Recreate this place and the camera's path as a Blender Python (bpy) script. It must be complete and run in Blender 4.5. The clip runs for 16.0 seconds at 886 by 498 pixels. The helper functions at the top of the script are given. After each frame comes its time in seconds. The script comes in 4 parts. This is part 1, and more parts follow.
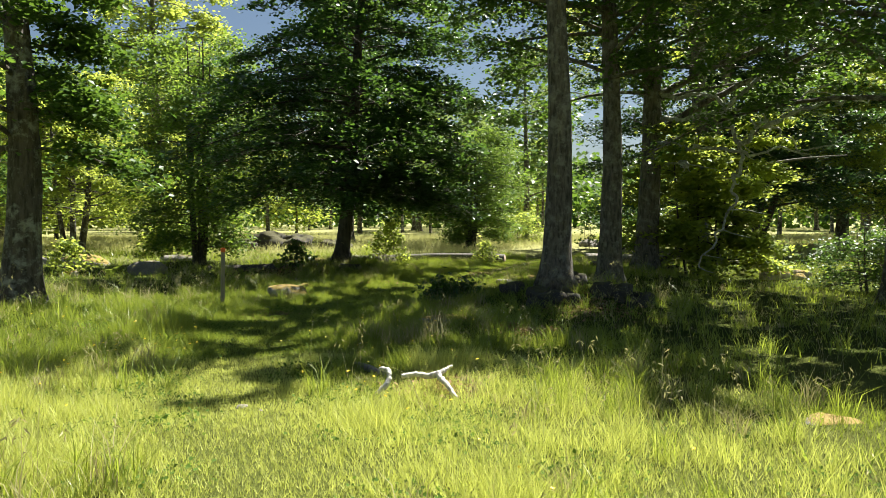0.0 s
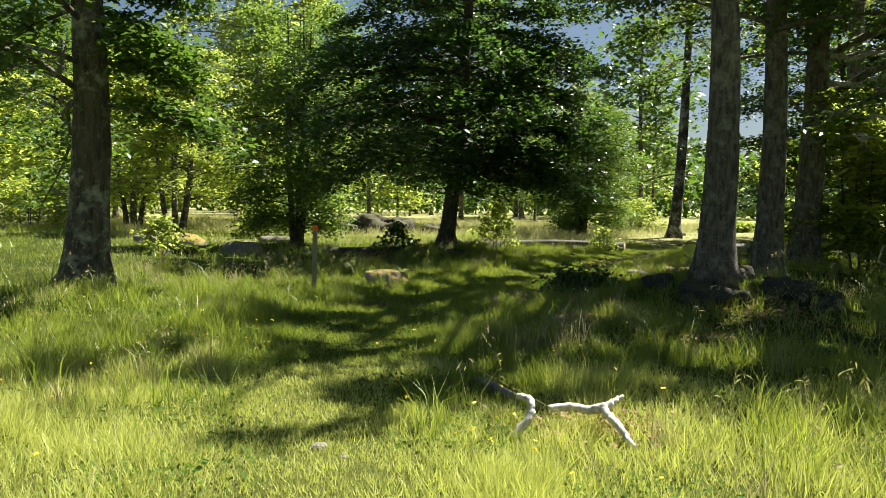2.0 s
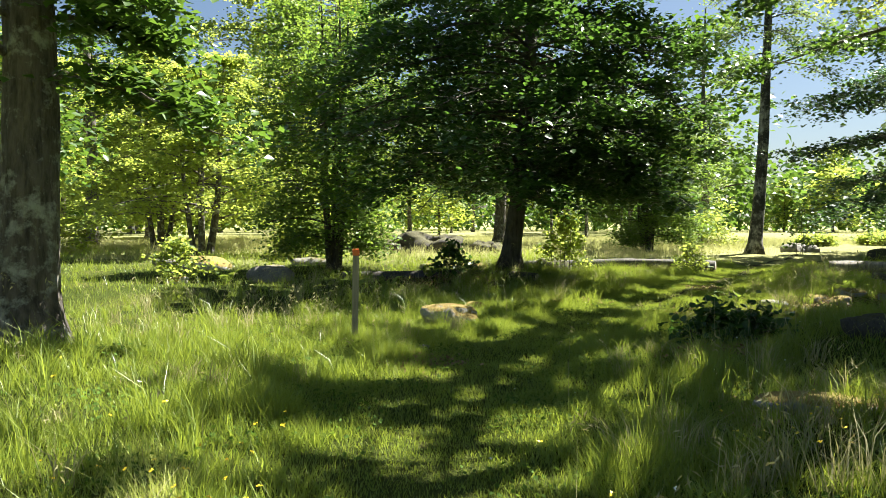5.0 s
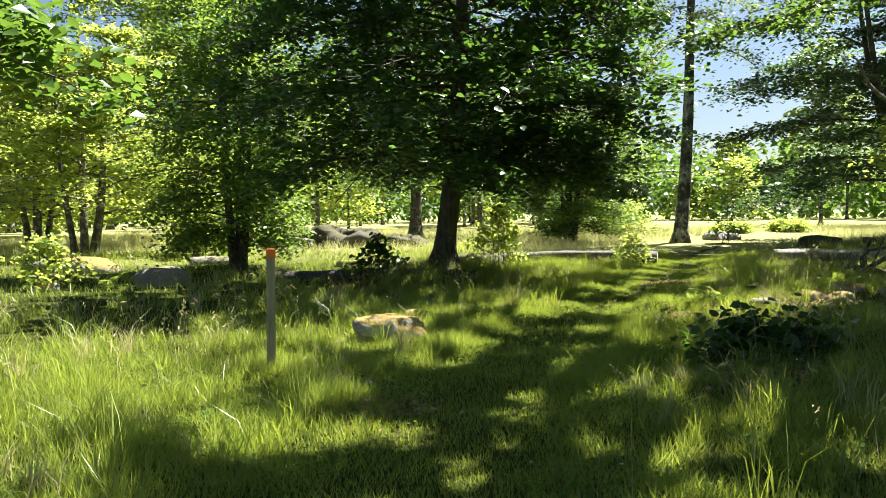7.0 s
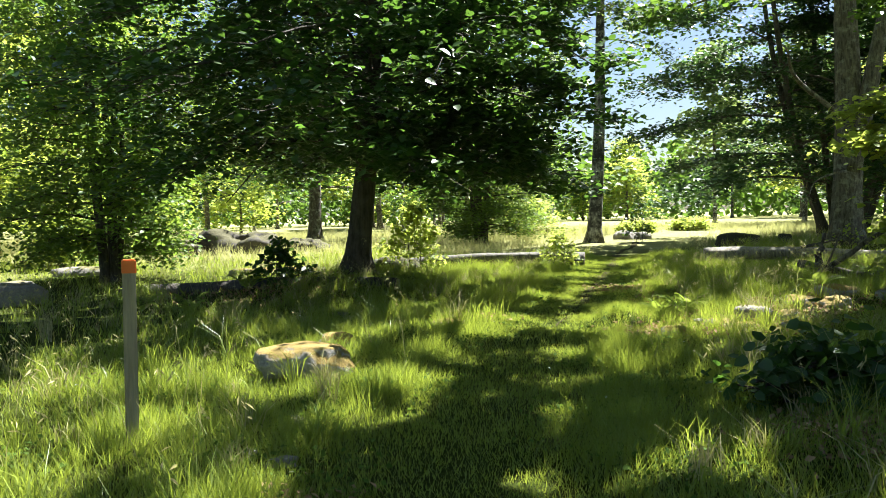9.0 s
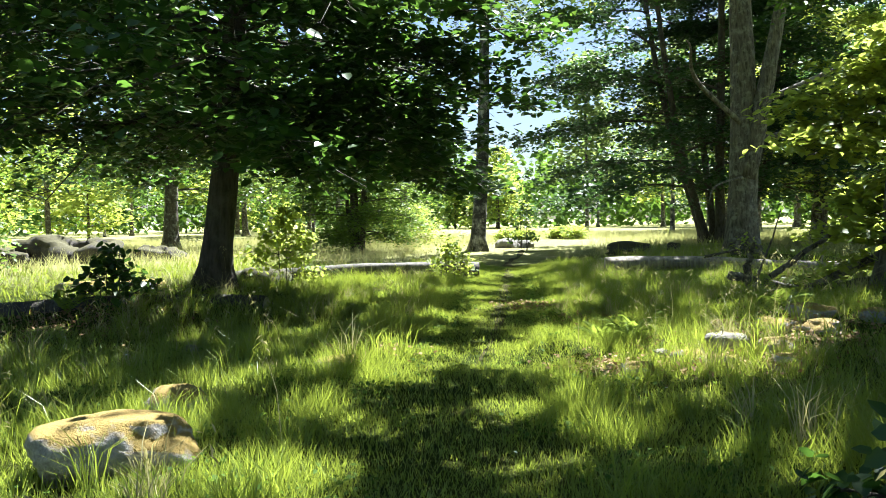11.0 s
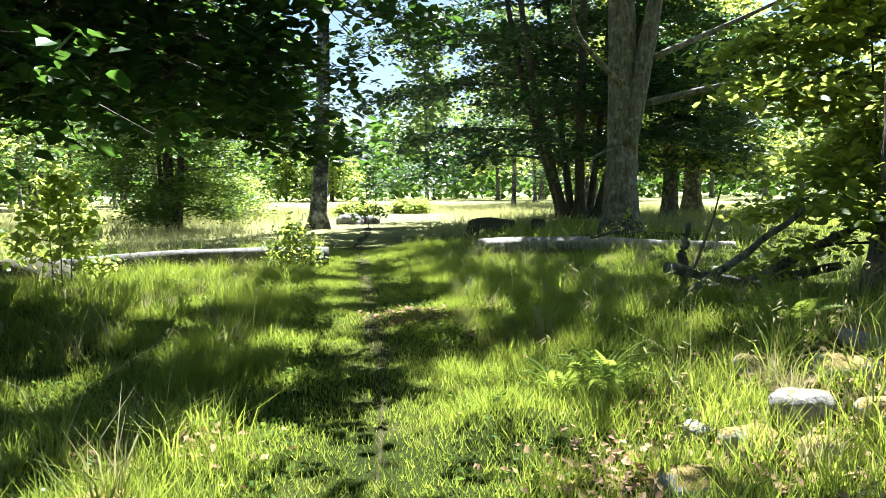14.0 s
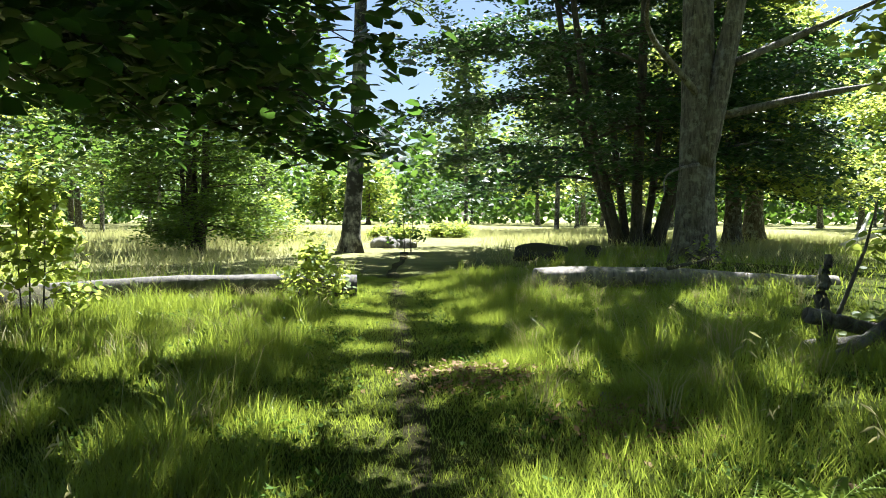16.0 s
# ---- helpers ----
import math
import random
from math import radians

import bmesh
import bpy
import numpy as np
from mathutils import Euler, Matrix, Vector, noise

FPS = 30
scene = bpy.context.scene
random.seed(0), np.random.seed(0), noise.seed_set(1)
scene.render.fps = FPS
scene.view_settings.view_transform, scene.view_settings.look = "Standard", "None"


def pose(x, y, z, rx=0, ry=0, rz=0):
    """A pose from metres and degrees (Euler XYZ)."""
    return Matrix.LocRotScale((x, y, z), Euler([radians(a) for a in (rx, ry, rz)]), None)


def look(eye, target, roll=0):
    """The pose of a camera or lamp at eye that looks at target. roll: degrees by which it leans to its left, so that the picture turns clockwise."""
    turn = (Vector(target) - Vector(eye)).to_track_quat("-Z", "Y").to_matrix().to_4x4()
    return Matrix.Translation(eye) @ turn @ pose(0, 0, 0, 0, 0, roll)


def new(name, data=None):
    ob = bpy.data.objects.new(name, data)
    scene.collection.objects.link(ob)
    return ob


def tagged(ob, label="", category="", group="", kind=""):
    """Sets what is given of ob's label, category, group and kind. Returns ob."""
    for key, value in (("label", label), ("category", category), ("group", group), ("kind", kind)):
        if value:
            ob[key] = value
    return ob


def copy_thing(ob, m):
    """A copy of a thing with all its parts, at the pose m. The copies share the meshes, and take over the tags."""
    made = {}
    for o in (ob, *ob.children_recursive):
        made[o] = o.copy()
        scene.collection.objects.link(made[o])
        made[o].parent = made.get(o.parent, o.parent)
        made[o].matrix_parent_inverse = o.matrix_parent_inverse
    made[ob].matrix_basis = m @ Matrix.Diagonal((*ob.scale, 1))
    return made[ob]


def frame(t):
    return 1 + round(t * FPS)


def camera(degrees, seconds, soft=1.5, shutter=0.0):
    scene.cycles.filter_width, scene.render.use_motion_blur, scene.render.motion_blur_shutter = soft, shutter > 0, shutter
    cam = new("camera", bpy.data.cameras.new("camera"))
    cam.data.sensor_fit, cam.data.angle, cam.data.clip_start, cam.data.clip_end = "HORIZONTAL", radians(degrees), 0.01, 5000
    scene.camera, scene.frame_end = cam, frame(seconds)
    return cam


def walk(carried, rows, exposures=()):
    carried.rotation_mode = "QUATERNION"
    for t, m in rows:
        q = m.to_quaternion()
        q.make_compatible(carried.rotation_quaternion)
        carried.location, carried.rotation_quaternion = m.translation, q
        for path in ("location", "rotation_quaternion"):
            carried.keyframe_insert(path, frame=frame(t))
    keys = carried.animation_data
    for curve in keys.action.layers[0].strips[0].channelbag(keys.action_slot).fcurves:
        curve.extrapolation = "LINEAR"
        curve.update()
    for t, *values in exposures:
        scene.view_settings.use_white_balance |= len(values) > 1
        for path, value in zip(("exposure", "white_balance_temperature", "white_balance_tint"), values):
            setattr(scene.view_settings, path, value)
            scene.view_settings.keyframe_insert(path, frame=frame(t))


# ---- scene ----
cam = camera(59.6, 16.0, soft=0.8)
METRES, EYE, TILT, LEAN, TURN = 18.0, 1.6, -2.3, 0.0, 0.0
ROWS = [
    (0.0, 0.0, 0.0, 0.0, -0.0, 0.0, 0.0),
    (0.5, -0.0028, 0.0329, -0.0018, 1.64, -0.67, -0.08),
    (1.0, -0.0103, 0.065, -0.0054, 3.31, -0.73, -1.15),
    (1.5, -0.016, 0.0956, -0.0061, 6.3, -1.13, -1.11),
    (2.0, -0.0246, 0.1228, -0.0055, 7.3, -0.97, -1.17),
    (2.5, -0.0324, 0.1515, -0.0039, 7.23, -0.94, -0.63),
    (3.0, -0.0401, 0.1818, -0.0023, 8.86, -0.81, -0.87),
    (3.5, -0.0506, 0.2118, -0.0018, 9.13, -0.57, -0.74),
    (4.0, -0.0603, 0.2436, -0.0012, 10.43, 0.28, -0.61),
    (6.5, -0.1136, 0.3989, 0.0003, 6.59, -0.02, 0.76),
    (7.0, -0.1225, 0.4281, 0.0021, 3.22, -0.3, 0.59),
    (7.5, -0.1296, 0.4571, 0.0028, -0.02, -0.69, 0.35),
    (8.0, -0.1379, 0.4858, 0.0022, -1.87, -0.93, 0.33),
    (8.5, -0.1421, 0.5138, 0.0016, -3.47, -0.84, 1.21),
    (9.0, -0.1457, 0.5439, 0.0027, -4.45, -0.21, 1.54),
    (9.5, -0.1478, 0.5746, 0.0032, -8.69, -0.11, 1.88),
    (10.0, -0.1473, 0.6072, 0.0039, -11.3, -0.05, 1.82),
    (12.5, -0.1336, 0.7647, 0.0054, -19.71, -0.2, 1.53),
    (13.0, -0.1263, 0.7948, 0.0078, -22.68, -0.76, 1.77),
    (13.5, -0.1165, 0.8234, 0.0115, -24.64, -1.31, 1.76),
    (14.0, -0.1078, 0.853, 0.0131, -26.54, -2.24, 1.72),
    (14.5, -0.0959, 0.8807, 0.0134, -27.12, -2.46, 1.8),
    (15.0, -0.0861, 0.9085, 0.0128, -26.51, -2.38, 1.31),
    (15.5, -0.0747, 0.9367, 0.013, -25.21, -1.51, 1.23),
    (16.0, -0.0646, 0.9655, 0.0133, -23.87, -0.36, 0.79),
]
EXPOSURES = [(0.0, 1.8, 6400, 8), (2.0, 1.7, 6400, 8), (4.0, 2.1, 6250, 8), (7.0, 2.4, 6250, 9), (10.0, 2.6, 5850, 9), (12.5, 2.7, 5600, 11), (14.5, 2.75, 5550, 12), (16.0, 2.45, 5700, 11)]
walk(cam, [(t, pose(0, 0, EYE, TILT, LEAN, TURN) @ pose(METRES * x, METRES * y, METRES * z, 90 + pitch, roll, yaw)) for t, x, y, z, yaw, pitch, roll in ROWS], EXPOSURES)

# ---- light ----
SUN_AZ, SUN_EL = radians(46.0), radians(57.0)
world = bpy.data.worlds.new("sky")
scene.world = world
world.use_nodes = True
wn = world.node_tree.nodes
sky = wn.new("ShaderNodeTexSky")
sky.sky_type = "NISHITA"
sky.sun_disc = False
sky.sun_elevation, sky.sun_rotation = SUN_EL, SUN_AZ
sky.air_density, sky.dust_density, sky.ozone_density = 1.0, 1.2, 1.5
wn["Background"].inputs["Strength"].default_value = 0.025
world.node_tree.links.new(sky.outputs[0], wn["Background"].inputs["Color"])
sun_data = bpy.data.lights.new("sun", "SUN")
sun_data.energy, sun_data.angle, sun_data.color = 5.0, radians(0.53), (1.0, 0.95, 0.85)
sun = new("sun", sun_data)
sun_dir = Vector((math.sin(SUN_AZ) * math.cos(SUN_EL), math.cos(SUN_AZ) * math.cos(SUN_EL), math.sin(SUN_EL)))
sun.matrix_world = look(tuple(sun_dir * 60), (0, 0, 0))


# ---- materials ----
class Nodes:
    """A small builder of node materials."""

    def __init__(self, name):
        self.mat = bpy.data.materials.new(name)
        self.mat.use_nodes = True
        self.tree = self.mat.node_tree
        self.bsdf = self.tree.nodes["Principled BSDF"]
        self.out = self.tree.nodes["Material Output"]

    def add(self, kind, **values):
        n = self.tree.nodes.new(kind)
        for k, v in values.items():
            n.inputs[k].default_value = v
        return n

    def link(self, a, b):
        self.tree.links.new(a, b)

    def coords(self):
        return self.tree.nodes.new("ShaderNodeTexCoord").outputs["Object"]

    def noise(self, scale, detail=4.0, rough=0.55, vec=None):
        n = self.add("ShaderNodeTexNoise", Scale=scale, Detail=detail, Roughness=rough)
        if vec is not None:
            self.link(vec, n.inputs["Vector"])
        return n.outputs["Fac"]

    def stretch(self, vec, sx, sy, sz):
        n = self.add("ShaderNodeMapping")
        n.inputs["Scale"].default_value = (sx, sy, sz)
        self.link(vec, n.inputs["Vector"])
        return n.outputs[0]

    def ramp(self, fac, *stops):
        n = self.tree.nodes.new("ShaderNodeValToRGB")
        e = n.color_ramp.elements
        while len(e) < len(stops):
            e.new(0.5)
        for el, (p, c) in zip(e, stops):
            el.position, el.color = p, (*c, 1)
        self.link(fac, n.inputs[0])
        return n.outputs[0]

    def mix(self, fac, a, b, mode="MIX"):
        n = self.tree.nodes.new("ShaderNodeMix")
        n.data_type, n.blend_type = "RGBA", mode
        for sock, v in ((n.inputs[0], fac), (n.inputs[6], a), (n.inputs[7], b)):
            if isinstance(v, bpy.types.NodeSocket):
                self.link(v, sock)
            else:
                sock.default_value = v if isinstance(v, (int, float)) else (*v, 1)
        return n.outputs[2]

    def math(self, op, a, b=0.0):
        n = self.tree.nodes.new("ShaderNodeMath")
        n.operation = op
        for sock, v in ((n.inputs[0], a), (n.inputs[1], b)):
            if isinstance(v, bpy.types.NodeSocket):
                self.link(v, sock)
            else:
                sock.default_value = v
        return n.outputs[0]

    def bump(self, height, strength, distance):
        n = self.add("ShaderNodeBump", Strength=strength, Distance=distance)
        self.link(height, n.inputs["Height"])
        self.link(n.outputs[0], self.bsdf.inputs["Normal"])

    def finish(self, color, rough=0.9):
        if isinstance(color, bpy.types.NodeSocket):
            self.link(color, self.bsdf.inputs["Base Color"])
        else:
            self.bsdf.inputs["Base Color"].default_value = (*color, 1)
        self.bsdf.inputs["Roughness"].default_value = rough
        return self.mat


def leaf_material(name, dark, light, through_col, part_through=0.4, rough=0.5, gloss=0.22):
    """A leaf: gloss on top, some light passing through; each leaf a little different."""
    m = Nodes(name)
    g = m.tree.nodes.new("ShaderNodeNewGeometry")
    col = m.ramp(g.outputs["Random Per Island"], (0.0, dark), (0.85, light), (1.0, tuple(min(1, c * 1.3) for c in light)))
    patch = m.noise(0.9, 2.0, vec=m.coords())
    col = m.mix(m.math("MULTIPLY", patch, 0.6), col, light)
    m.finish(col, rough)
    m.bsdf.inputs["Specular IOR Level"].default_value = gloss
    tr = m.tree.nodes.new("ShaderNodeBsdfTranslucent")
    tcol = m.mix(g.outputs["Random Per Island"], through_col, tuple(c * 0.7 for c in through_col))
    m.link(tcol, tr.inputs["Color"])
    mx = m.tree.nodes.new("ShaderNodeMixShader")
    mx.inputs[0].default_value = part_through
    m.link(m.bsdf.outputs[0], mx.inputs[1])
    m.link(tr.outputs[0], mx.inputs[2])
    m.link(mx.outputs[0], m.out.inputs["Surface"])
    return m.mat


def bark_material(name, deep, ridge, lichen, scale=9.0, amount=0.5, cut=0.5):
    m = Nodes(name)
    v = m.stretch(m.coords(), 1, 1, 0.22)
    furrow = m.noise(scale * 1.7, 6.0, 0.65, v)
    col = m.ramp(furrow, (0.33, deep), (0.6, ridge))
    spots = m.noise(scale * 0.5, 5.0, 0.7, m.coords())
    mask = m.ramp(spots, (cut, (0, 0, 0)), (cut + 0.14, (amount, amount, amount)))
    col = m.mix(mask, col, lichen)
    m.bump(furrow, 1.0, 0.06)
    return m.finish(col, 0.92)


def rock_material(name, base, pale, moss, cover):
    """Granite with lichen, and moss on the faces that look up."""
    m = Nodes(name)
    c = m.coords()
    big = m.noise(2.5, 5.0, 0.6, c)
    grain = m.noise(40.0, 4.0, 0.7, c)
    col = m.ramp(big, (0.35, base), (0.65, pale))
    col = m.mix(0.5, col, m.ramp(grain, (0.35, tuple(x * 0.6 for x in base)), (0.65, pale)))
    g = m.tree.nodes.new("ShaderNodeNewGeometry")
    sep = m.tree.nodes.new("ShaderNodeSeparateXYZ")
    m.link(g.outputs["Normal"], sep.inputs[0])
    up = m.math("ADD", sep.outputs[2], m.math("MULTIPLY", m.math("SUBTRACT", m.noise(3.2, 6.0, 0.7, c), 0.5), 2.6))
    lo, hi = 1.15 - cover, 1.45 - cover
    mask = m.ramp(m.math("MULTIPLY", up, 0.5), (max(0.0, lo * 0.5), (0, 0, 0)), (min(1.0, hi * 0.5), (1, 1, 1)))
    mosscol = m.mix(m.noise(14.0, 4.0, 0.6, c), tuple(x * 0.6 for x in moss), tuple(min(1, x * 1.35) for x in moss))
    col = m.mix(mask, col, mosscol)
    m.bump(m.mix(mask, grain, m.noise(70.0, 3.0, 0.7, c)), 0.7, 0.03)
    return m.finish(col, 0.93)


def ground_material():
    m = Nodes("turf")
    c = m.coords()
    col = m.ramp(m.noise(0.45, 5.0, 0.6, c), (0.3, (0.045, 0.07, 0.013)), (0.5, (0.075, 0.10, 0.02)), (0.7, (0.12, 0.13, 0.035)))
    fine = m.noise(26.0, 6.0, 0.75, c)
    col = m.mix(m.ramp(fine, (0.38, (0.75, 0.75, 0.75)), (0.6, (0, 0, 0))), col, (0.03, 0.03, 0.009))
    dry = m.ramp(m.noise(1.1, 4.0, 0.6, m.stretch(c, 1, 1, 1)), (0.6, (0, 0, 0)), (0.75, (0.45, 0.45, 0.45)))
    col = m.mix(dry, col, (0.30, 0.25, 0.10))
    sep = m.tree.nodes.new("ShaderNodeSeparateXYZ")
    m.link(c, sep.inputs[0])
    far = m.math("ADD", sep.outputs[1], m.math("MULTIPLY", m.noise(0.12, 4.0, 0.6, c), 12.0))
    # Sunlight put into the turf colour: lighter over the near lit ground.
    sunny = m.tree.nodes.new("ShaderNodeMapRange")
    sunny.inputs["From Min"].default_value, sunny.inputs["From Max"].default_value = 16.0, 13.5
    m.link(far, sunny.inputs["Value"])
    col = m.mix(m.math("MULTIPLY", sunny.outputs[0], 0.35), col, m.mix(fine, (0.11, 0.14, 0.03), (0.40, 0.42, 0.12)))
    hay = m.tree.nodes.new("ShaderNodeMapRange")
    hay.inputs["From Min"].default_value, hay.inputs["From Max"].default_value = 35.0, 43.0
    m.link(far, hay.inputs["Value"])
    col = m.mix(hay.outputs[0], col, m.mix(m.noise(1.5, 5.0, 0.7, c), (0.17, 0.18, 0.06), (0.40, 0.38, 0.18)))
    m.bump(fine, 1.0, 0.08)
    m.bsdf.inputs["Specular IOR Level"].default_value = 0.026
    return m.finish(col, 1.0)


def soil_material():
    m = Nodes("trodden_soil")
    c = m.coords()
    col = m.ramp(m.noise(7.0, 6.0, 0.65, c), (0.3, (0.024, 0.026, 0.008)), (0.7, (0.075, 0.066, 0.03)))
    m.bump(m.noise(45.0, 4.0, 0.7, c), 0.8, 0.03)
    m.bsdf.inputs["Specular IOR Level"].default_value = 0.05
    return m.finish(col, 1.0)


def plain_wood(name, deep, pale, grain=18.0, rough=0.85):
    m = Nodes(name)
    v = m.stretch(m.coords(), 1, 1, 0.08)
    f = m.noise(grain, 6.0, 0.65, v)
    col = m.ramp(f, (0.3, deep), (0.65, pale))
    blot = m.noise(3.0, 4.0, 0.6, m.coords())
    col = m.mix(m.math("MULTIPLY", blot, 0.5), col, tuple(x * 0.55 for x in pale))
    m.bump(f, 0.7, 0.015)
    return m.finish(col, rough)


TURF = ground_material()
SOIL = soil_material()
# Lit copy of the meadow grass: sunlight put into paler blade colours.
SUN_BLADE = leaf_material("sunlit_tone_grass", (0.07, 0.12, 0.018), (0.60, 0.62, 0.19), (0.66, 0.70, 0.14), 0.40, 0.40, 0.45)
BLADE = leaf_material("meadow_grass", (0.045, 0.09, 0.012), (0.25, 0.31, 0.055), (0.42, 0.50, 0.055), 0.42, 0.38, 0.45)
HERB = leaf_material("herb_leaf", (0.04, 0.085, 0.014), (0.09, 0.155, 0.026), (0.2, 0.31, 0.035), 0.35, 0.75, 0.1)
HAY = leaf_material("ripe_meadow_grass", (0.20, 0.22, 0.075), (0.46, 0.43, 0.21), (0.52, 0.52, 0.20), 0.42, 0.6)
STRAW = leaf_material("dry_grass_stalk", (0.27, 0.25, 0.12), (0.44, 0.40, 0.21), (0.46, 0.42, 0.17), 0.3, 0.7)
LEAF_LIME = leaf_material("lime_leaf", (0.020, 0.048, 0.012), (0.044, 0.084, 0.022), (0.14, 0.28, 0.035), 0.32, 0.38, 0.32)
LEAF_OAK = leaf_material("oak_leaf", (0.030, 0.066, 0.013), (0.066, 0.118, 0.026), (0.18, 0.31, 0.035), 0.34, 0.40)
LEAF_BRIGHT = leaf_material("maple_leaf", (0.06, 0.11, 0.018), (0.16, 0.22, 0.042), (0.56, 0.64, 0.10), 0.56, 0.5)
LEAF_BIRCH = leaf_material("birch_leaf", (0.062, 0.102, 0.032), (0.12, 0.17, 0.055), (0.28, 0.37, 0.09), 0.42, 0.55)
LEAF_YOUNG = leaf_material("young_elm_leaf", (0.04, 0.085, 0.018), (0.10, 0.165, 0.036), (0.30, 0.44, 0.055), 0.42, 0.45)
LEAF_DARK = leaf_material("elm_leaf", (0.020, 0.045, 0.019), (0.043, 0.078, 0.032), (0.12, 0.24, 0.045), 0.30, 0.45, 0.2)
LEAF_FERN = leaf_material("fern_leaf", (0.11, 0.18, 0.025), (0.20, 0.28, 0.05), (0.36, 0.45, 0.06), 0.45, 0.5)
PETAL = Nodes("buttercup_petal").finish((0.85, 0.62, 0.02), 0.4)
WHITE = Nodes("white_petal").finish((0.8, 0.8, 0.72), 0.6)
LITTER = leaf_material("dry_leaf_litter", (0.14, 0.08, 0.035), (0.32, 0.21, 0.11), (0.3, 0.18, 0.08), 0.15, 0.8)
BARK_OAK = bark_material("oak_bark", (0.028, 0.022, 0.017), (0.12, 0.10, 0.08), (0.36, 0.36, 0.31), 9.0, 0.8)
BARK_GREY = bark_material("grey_bark", (0.035, 0.029, 0.023), (0.16, 0.138, 0.112), (0.29, 0.28, 0.235), 11.0, 0.7)
BARK_LIME = bark_material("lime_bark", (0.03, 0.024, 0.018), (0.09, 0.075, 0.06), (0.13, 0.13, 0.10), 9.0, 0.4)
BARK_BIRCH = bark_material("birch_bark", (0.05, 0.045, 0.04), (0.40, 0.38, 0.34), (0.035, 0.032, 0.028), 5.0, 1.0, 0.40)
# Lichened bark, its tones raised so that the unlit limbs look sunlit.
LICHEN = bark_material("lichened_dead_branch", (0.22, 0.21, 0.18), (0.45, 0.45, 0.39), (0.66, 0.68, 0.58), 14.0, 0.9)
DEAD_WOOD = plain_wood("bleached_dead_wood", (0.30, 0.27, 0.24), (0.70, 0.67, 0.62), 22.0)
# Grey log wood with the tree's shade put into its colour.
LOG_SHADE_TONED = plain_wood("shade_darkened_log", (0.025, 0.022, 0.018), (0.16, 0.145, 0.12), 16.0)
LOG_WOOD = plain_wood("weathered_log", (0.05, 0.042, 0.034), (0.34, 0.30, 0.25), 16.0)
CUT_WOOD = plain_wood("sawn_wood", (0.22, 0.17, 0.11), (0.46, 0.37, 0.26), 40.0)
STAKE_WOOD = plain_wood("grey_stake_wood", (0.20, 0.17, 0.12), (0.40, 0.35, 0.26), 30.0)
ORANGE = Nodes("orange_paint").finish((0.65, 0.16, 0.03), 0.6)
ROCK_MOSS = rock_material("mossy_granite", (0.20, 0.19, 0.18), (0.42, 0.40, 0.38), (0.24, 0.17, 0.04), 0.75)
ROCK_BARE = rock_material("lichened_granite", (0.13, 0.118, 0.10), (0.29, 0.27, 0.24), (0.14, 0.12, 0.045), 0.35)
# Mossy stone, its base darkened further so that sunlit boulders look shaded.
ROCK_SHADE_DARK = rock_material("shade_darkened_mossy_stone", (0.035, 0.032, 0.026), (0.09, 0.08, 0.065), (0.06, 0.055, 0.02), 0.75)


# ---- mesh helpers ----
def mesh_object(name, verts, faces, material, parent=None, label="", smooth=False):
    """One mesh object from arrays of corners and faces (all faces of one size, or a list of arrays)."""
    me = bpy.data.meshes.new(name)
    groups = faces if isinstance(faces, list) else [faces]
    groups = [np.asarray(f, dtype=np.int32) for f in groups if len(f)]
    v = np.asarray(verts, dtype=np.float32)
    me.vertices.add(len(v))
    me.vertices.foreach_set("co", v.ravel())
    loops = np.concatenate([g.ravel() for g in groups])
    sizes = np.concatenate([np.full(len(g), g.shape[1], dtype=np.int32) for g in groups])
    me.loops.add(len(loops))
    me.loops.foreach_set("vertex_index", loops)
    me.polygons.add(len(sizes))
    me.polygons.foreach_set("loop_start", np.concatenate([[0], np.cumsum(sizes)[:-1]]).astype(np.int32))
    me.polygons.foreach_set("loop_total", sizes)
    if smooth:
        me.polygons.foreach_set("use_smooth", np.ones(len(sizes), dtype=bool))
    me.materials.append(material)
    me.update(calc_edges=True)
    ob = new(name, me)
    if parent is not None:
        ob.parent = parent
        if label:
            tagged(ob, label)
    return ob


def part(name, bm, material, parent, label=""):
    me = bpy.data.meshes.new(name)
    bm.to_mesh(me)
    bm.free()
    me.materials.append(material)
    ob = new(name, me)
    ob.parent = parent
    if label:
        tagged(ob, label)
    return ob


def thing(name, m, label, category, group="", kind=""):
    ob = new(name)
    ob.matrix_world = m
    return tagged(ob, label, category, group, kind)


def smoothstep(a, b, x):
    t = np.clip((x - a) / (b - a), 0, 1)
    return t * t * (3 - 2 * t)


def wave(x, y, s):
    """Smooth roughness between about -1 and 1, s metres wide."""
    x, y = np.asarray(x) / s, np.asarray(y) / s
    return (np.sin(2.1 * x + 1.3 * y + 0.7) + np.sin(-1.7 * x + 2.3 * y + 2.1) + np.sin(3.1 * x - 0.9 * y + 4.0) + np.sin(0.8 * x + 3.7 * y + 1.1)) / 3.0


MOUNDS = [(-6.3, 11.5, 1.5, 0.32), (2.3, 14.0, 1.7, 0.50), (4.6, 18.9, 2.2, 0.35), (-3.1, 23.6, 1.6, 0.42), (9.6, 29.5, 2.6, 0.30),
          (0.3, 10.7, 0.8, 0.20), (0.2, 18.8, 0.35, 0.16), (2.2, 18.5, 1.1, 0.16), (2.9, 5.6, 0.5, 0.16), (14.6, 37.5, 3.0, 0.2)]


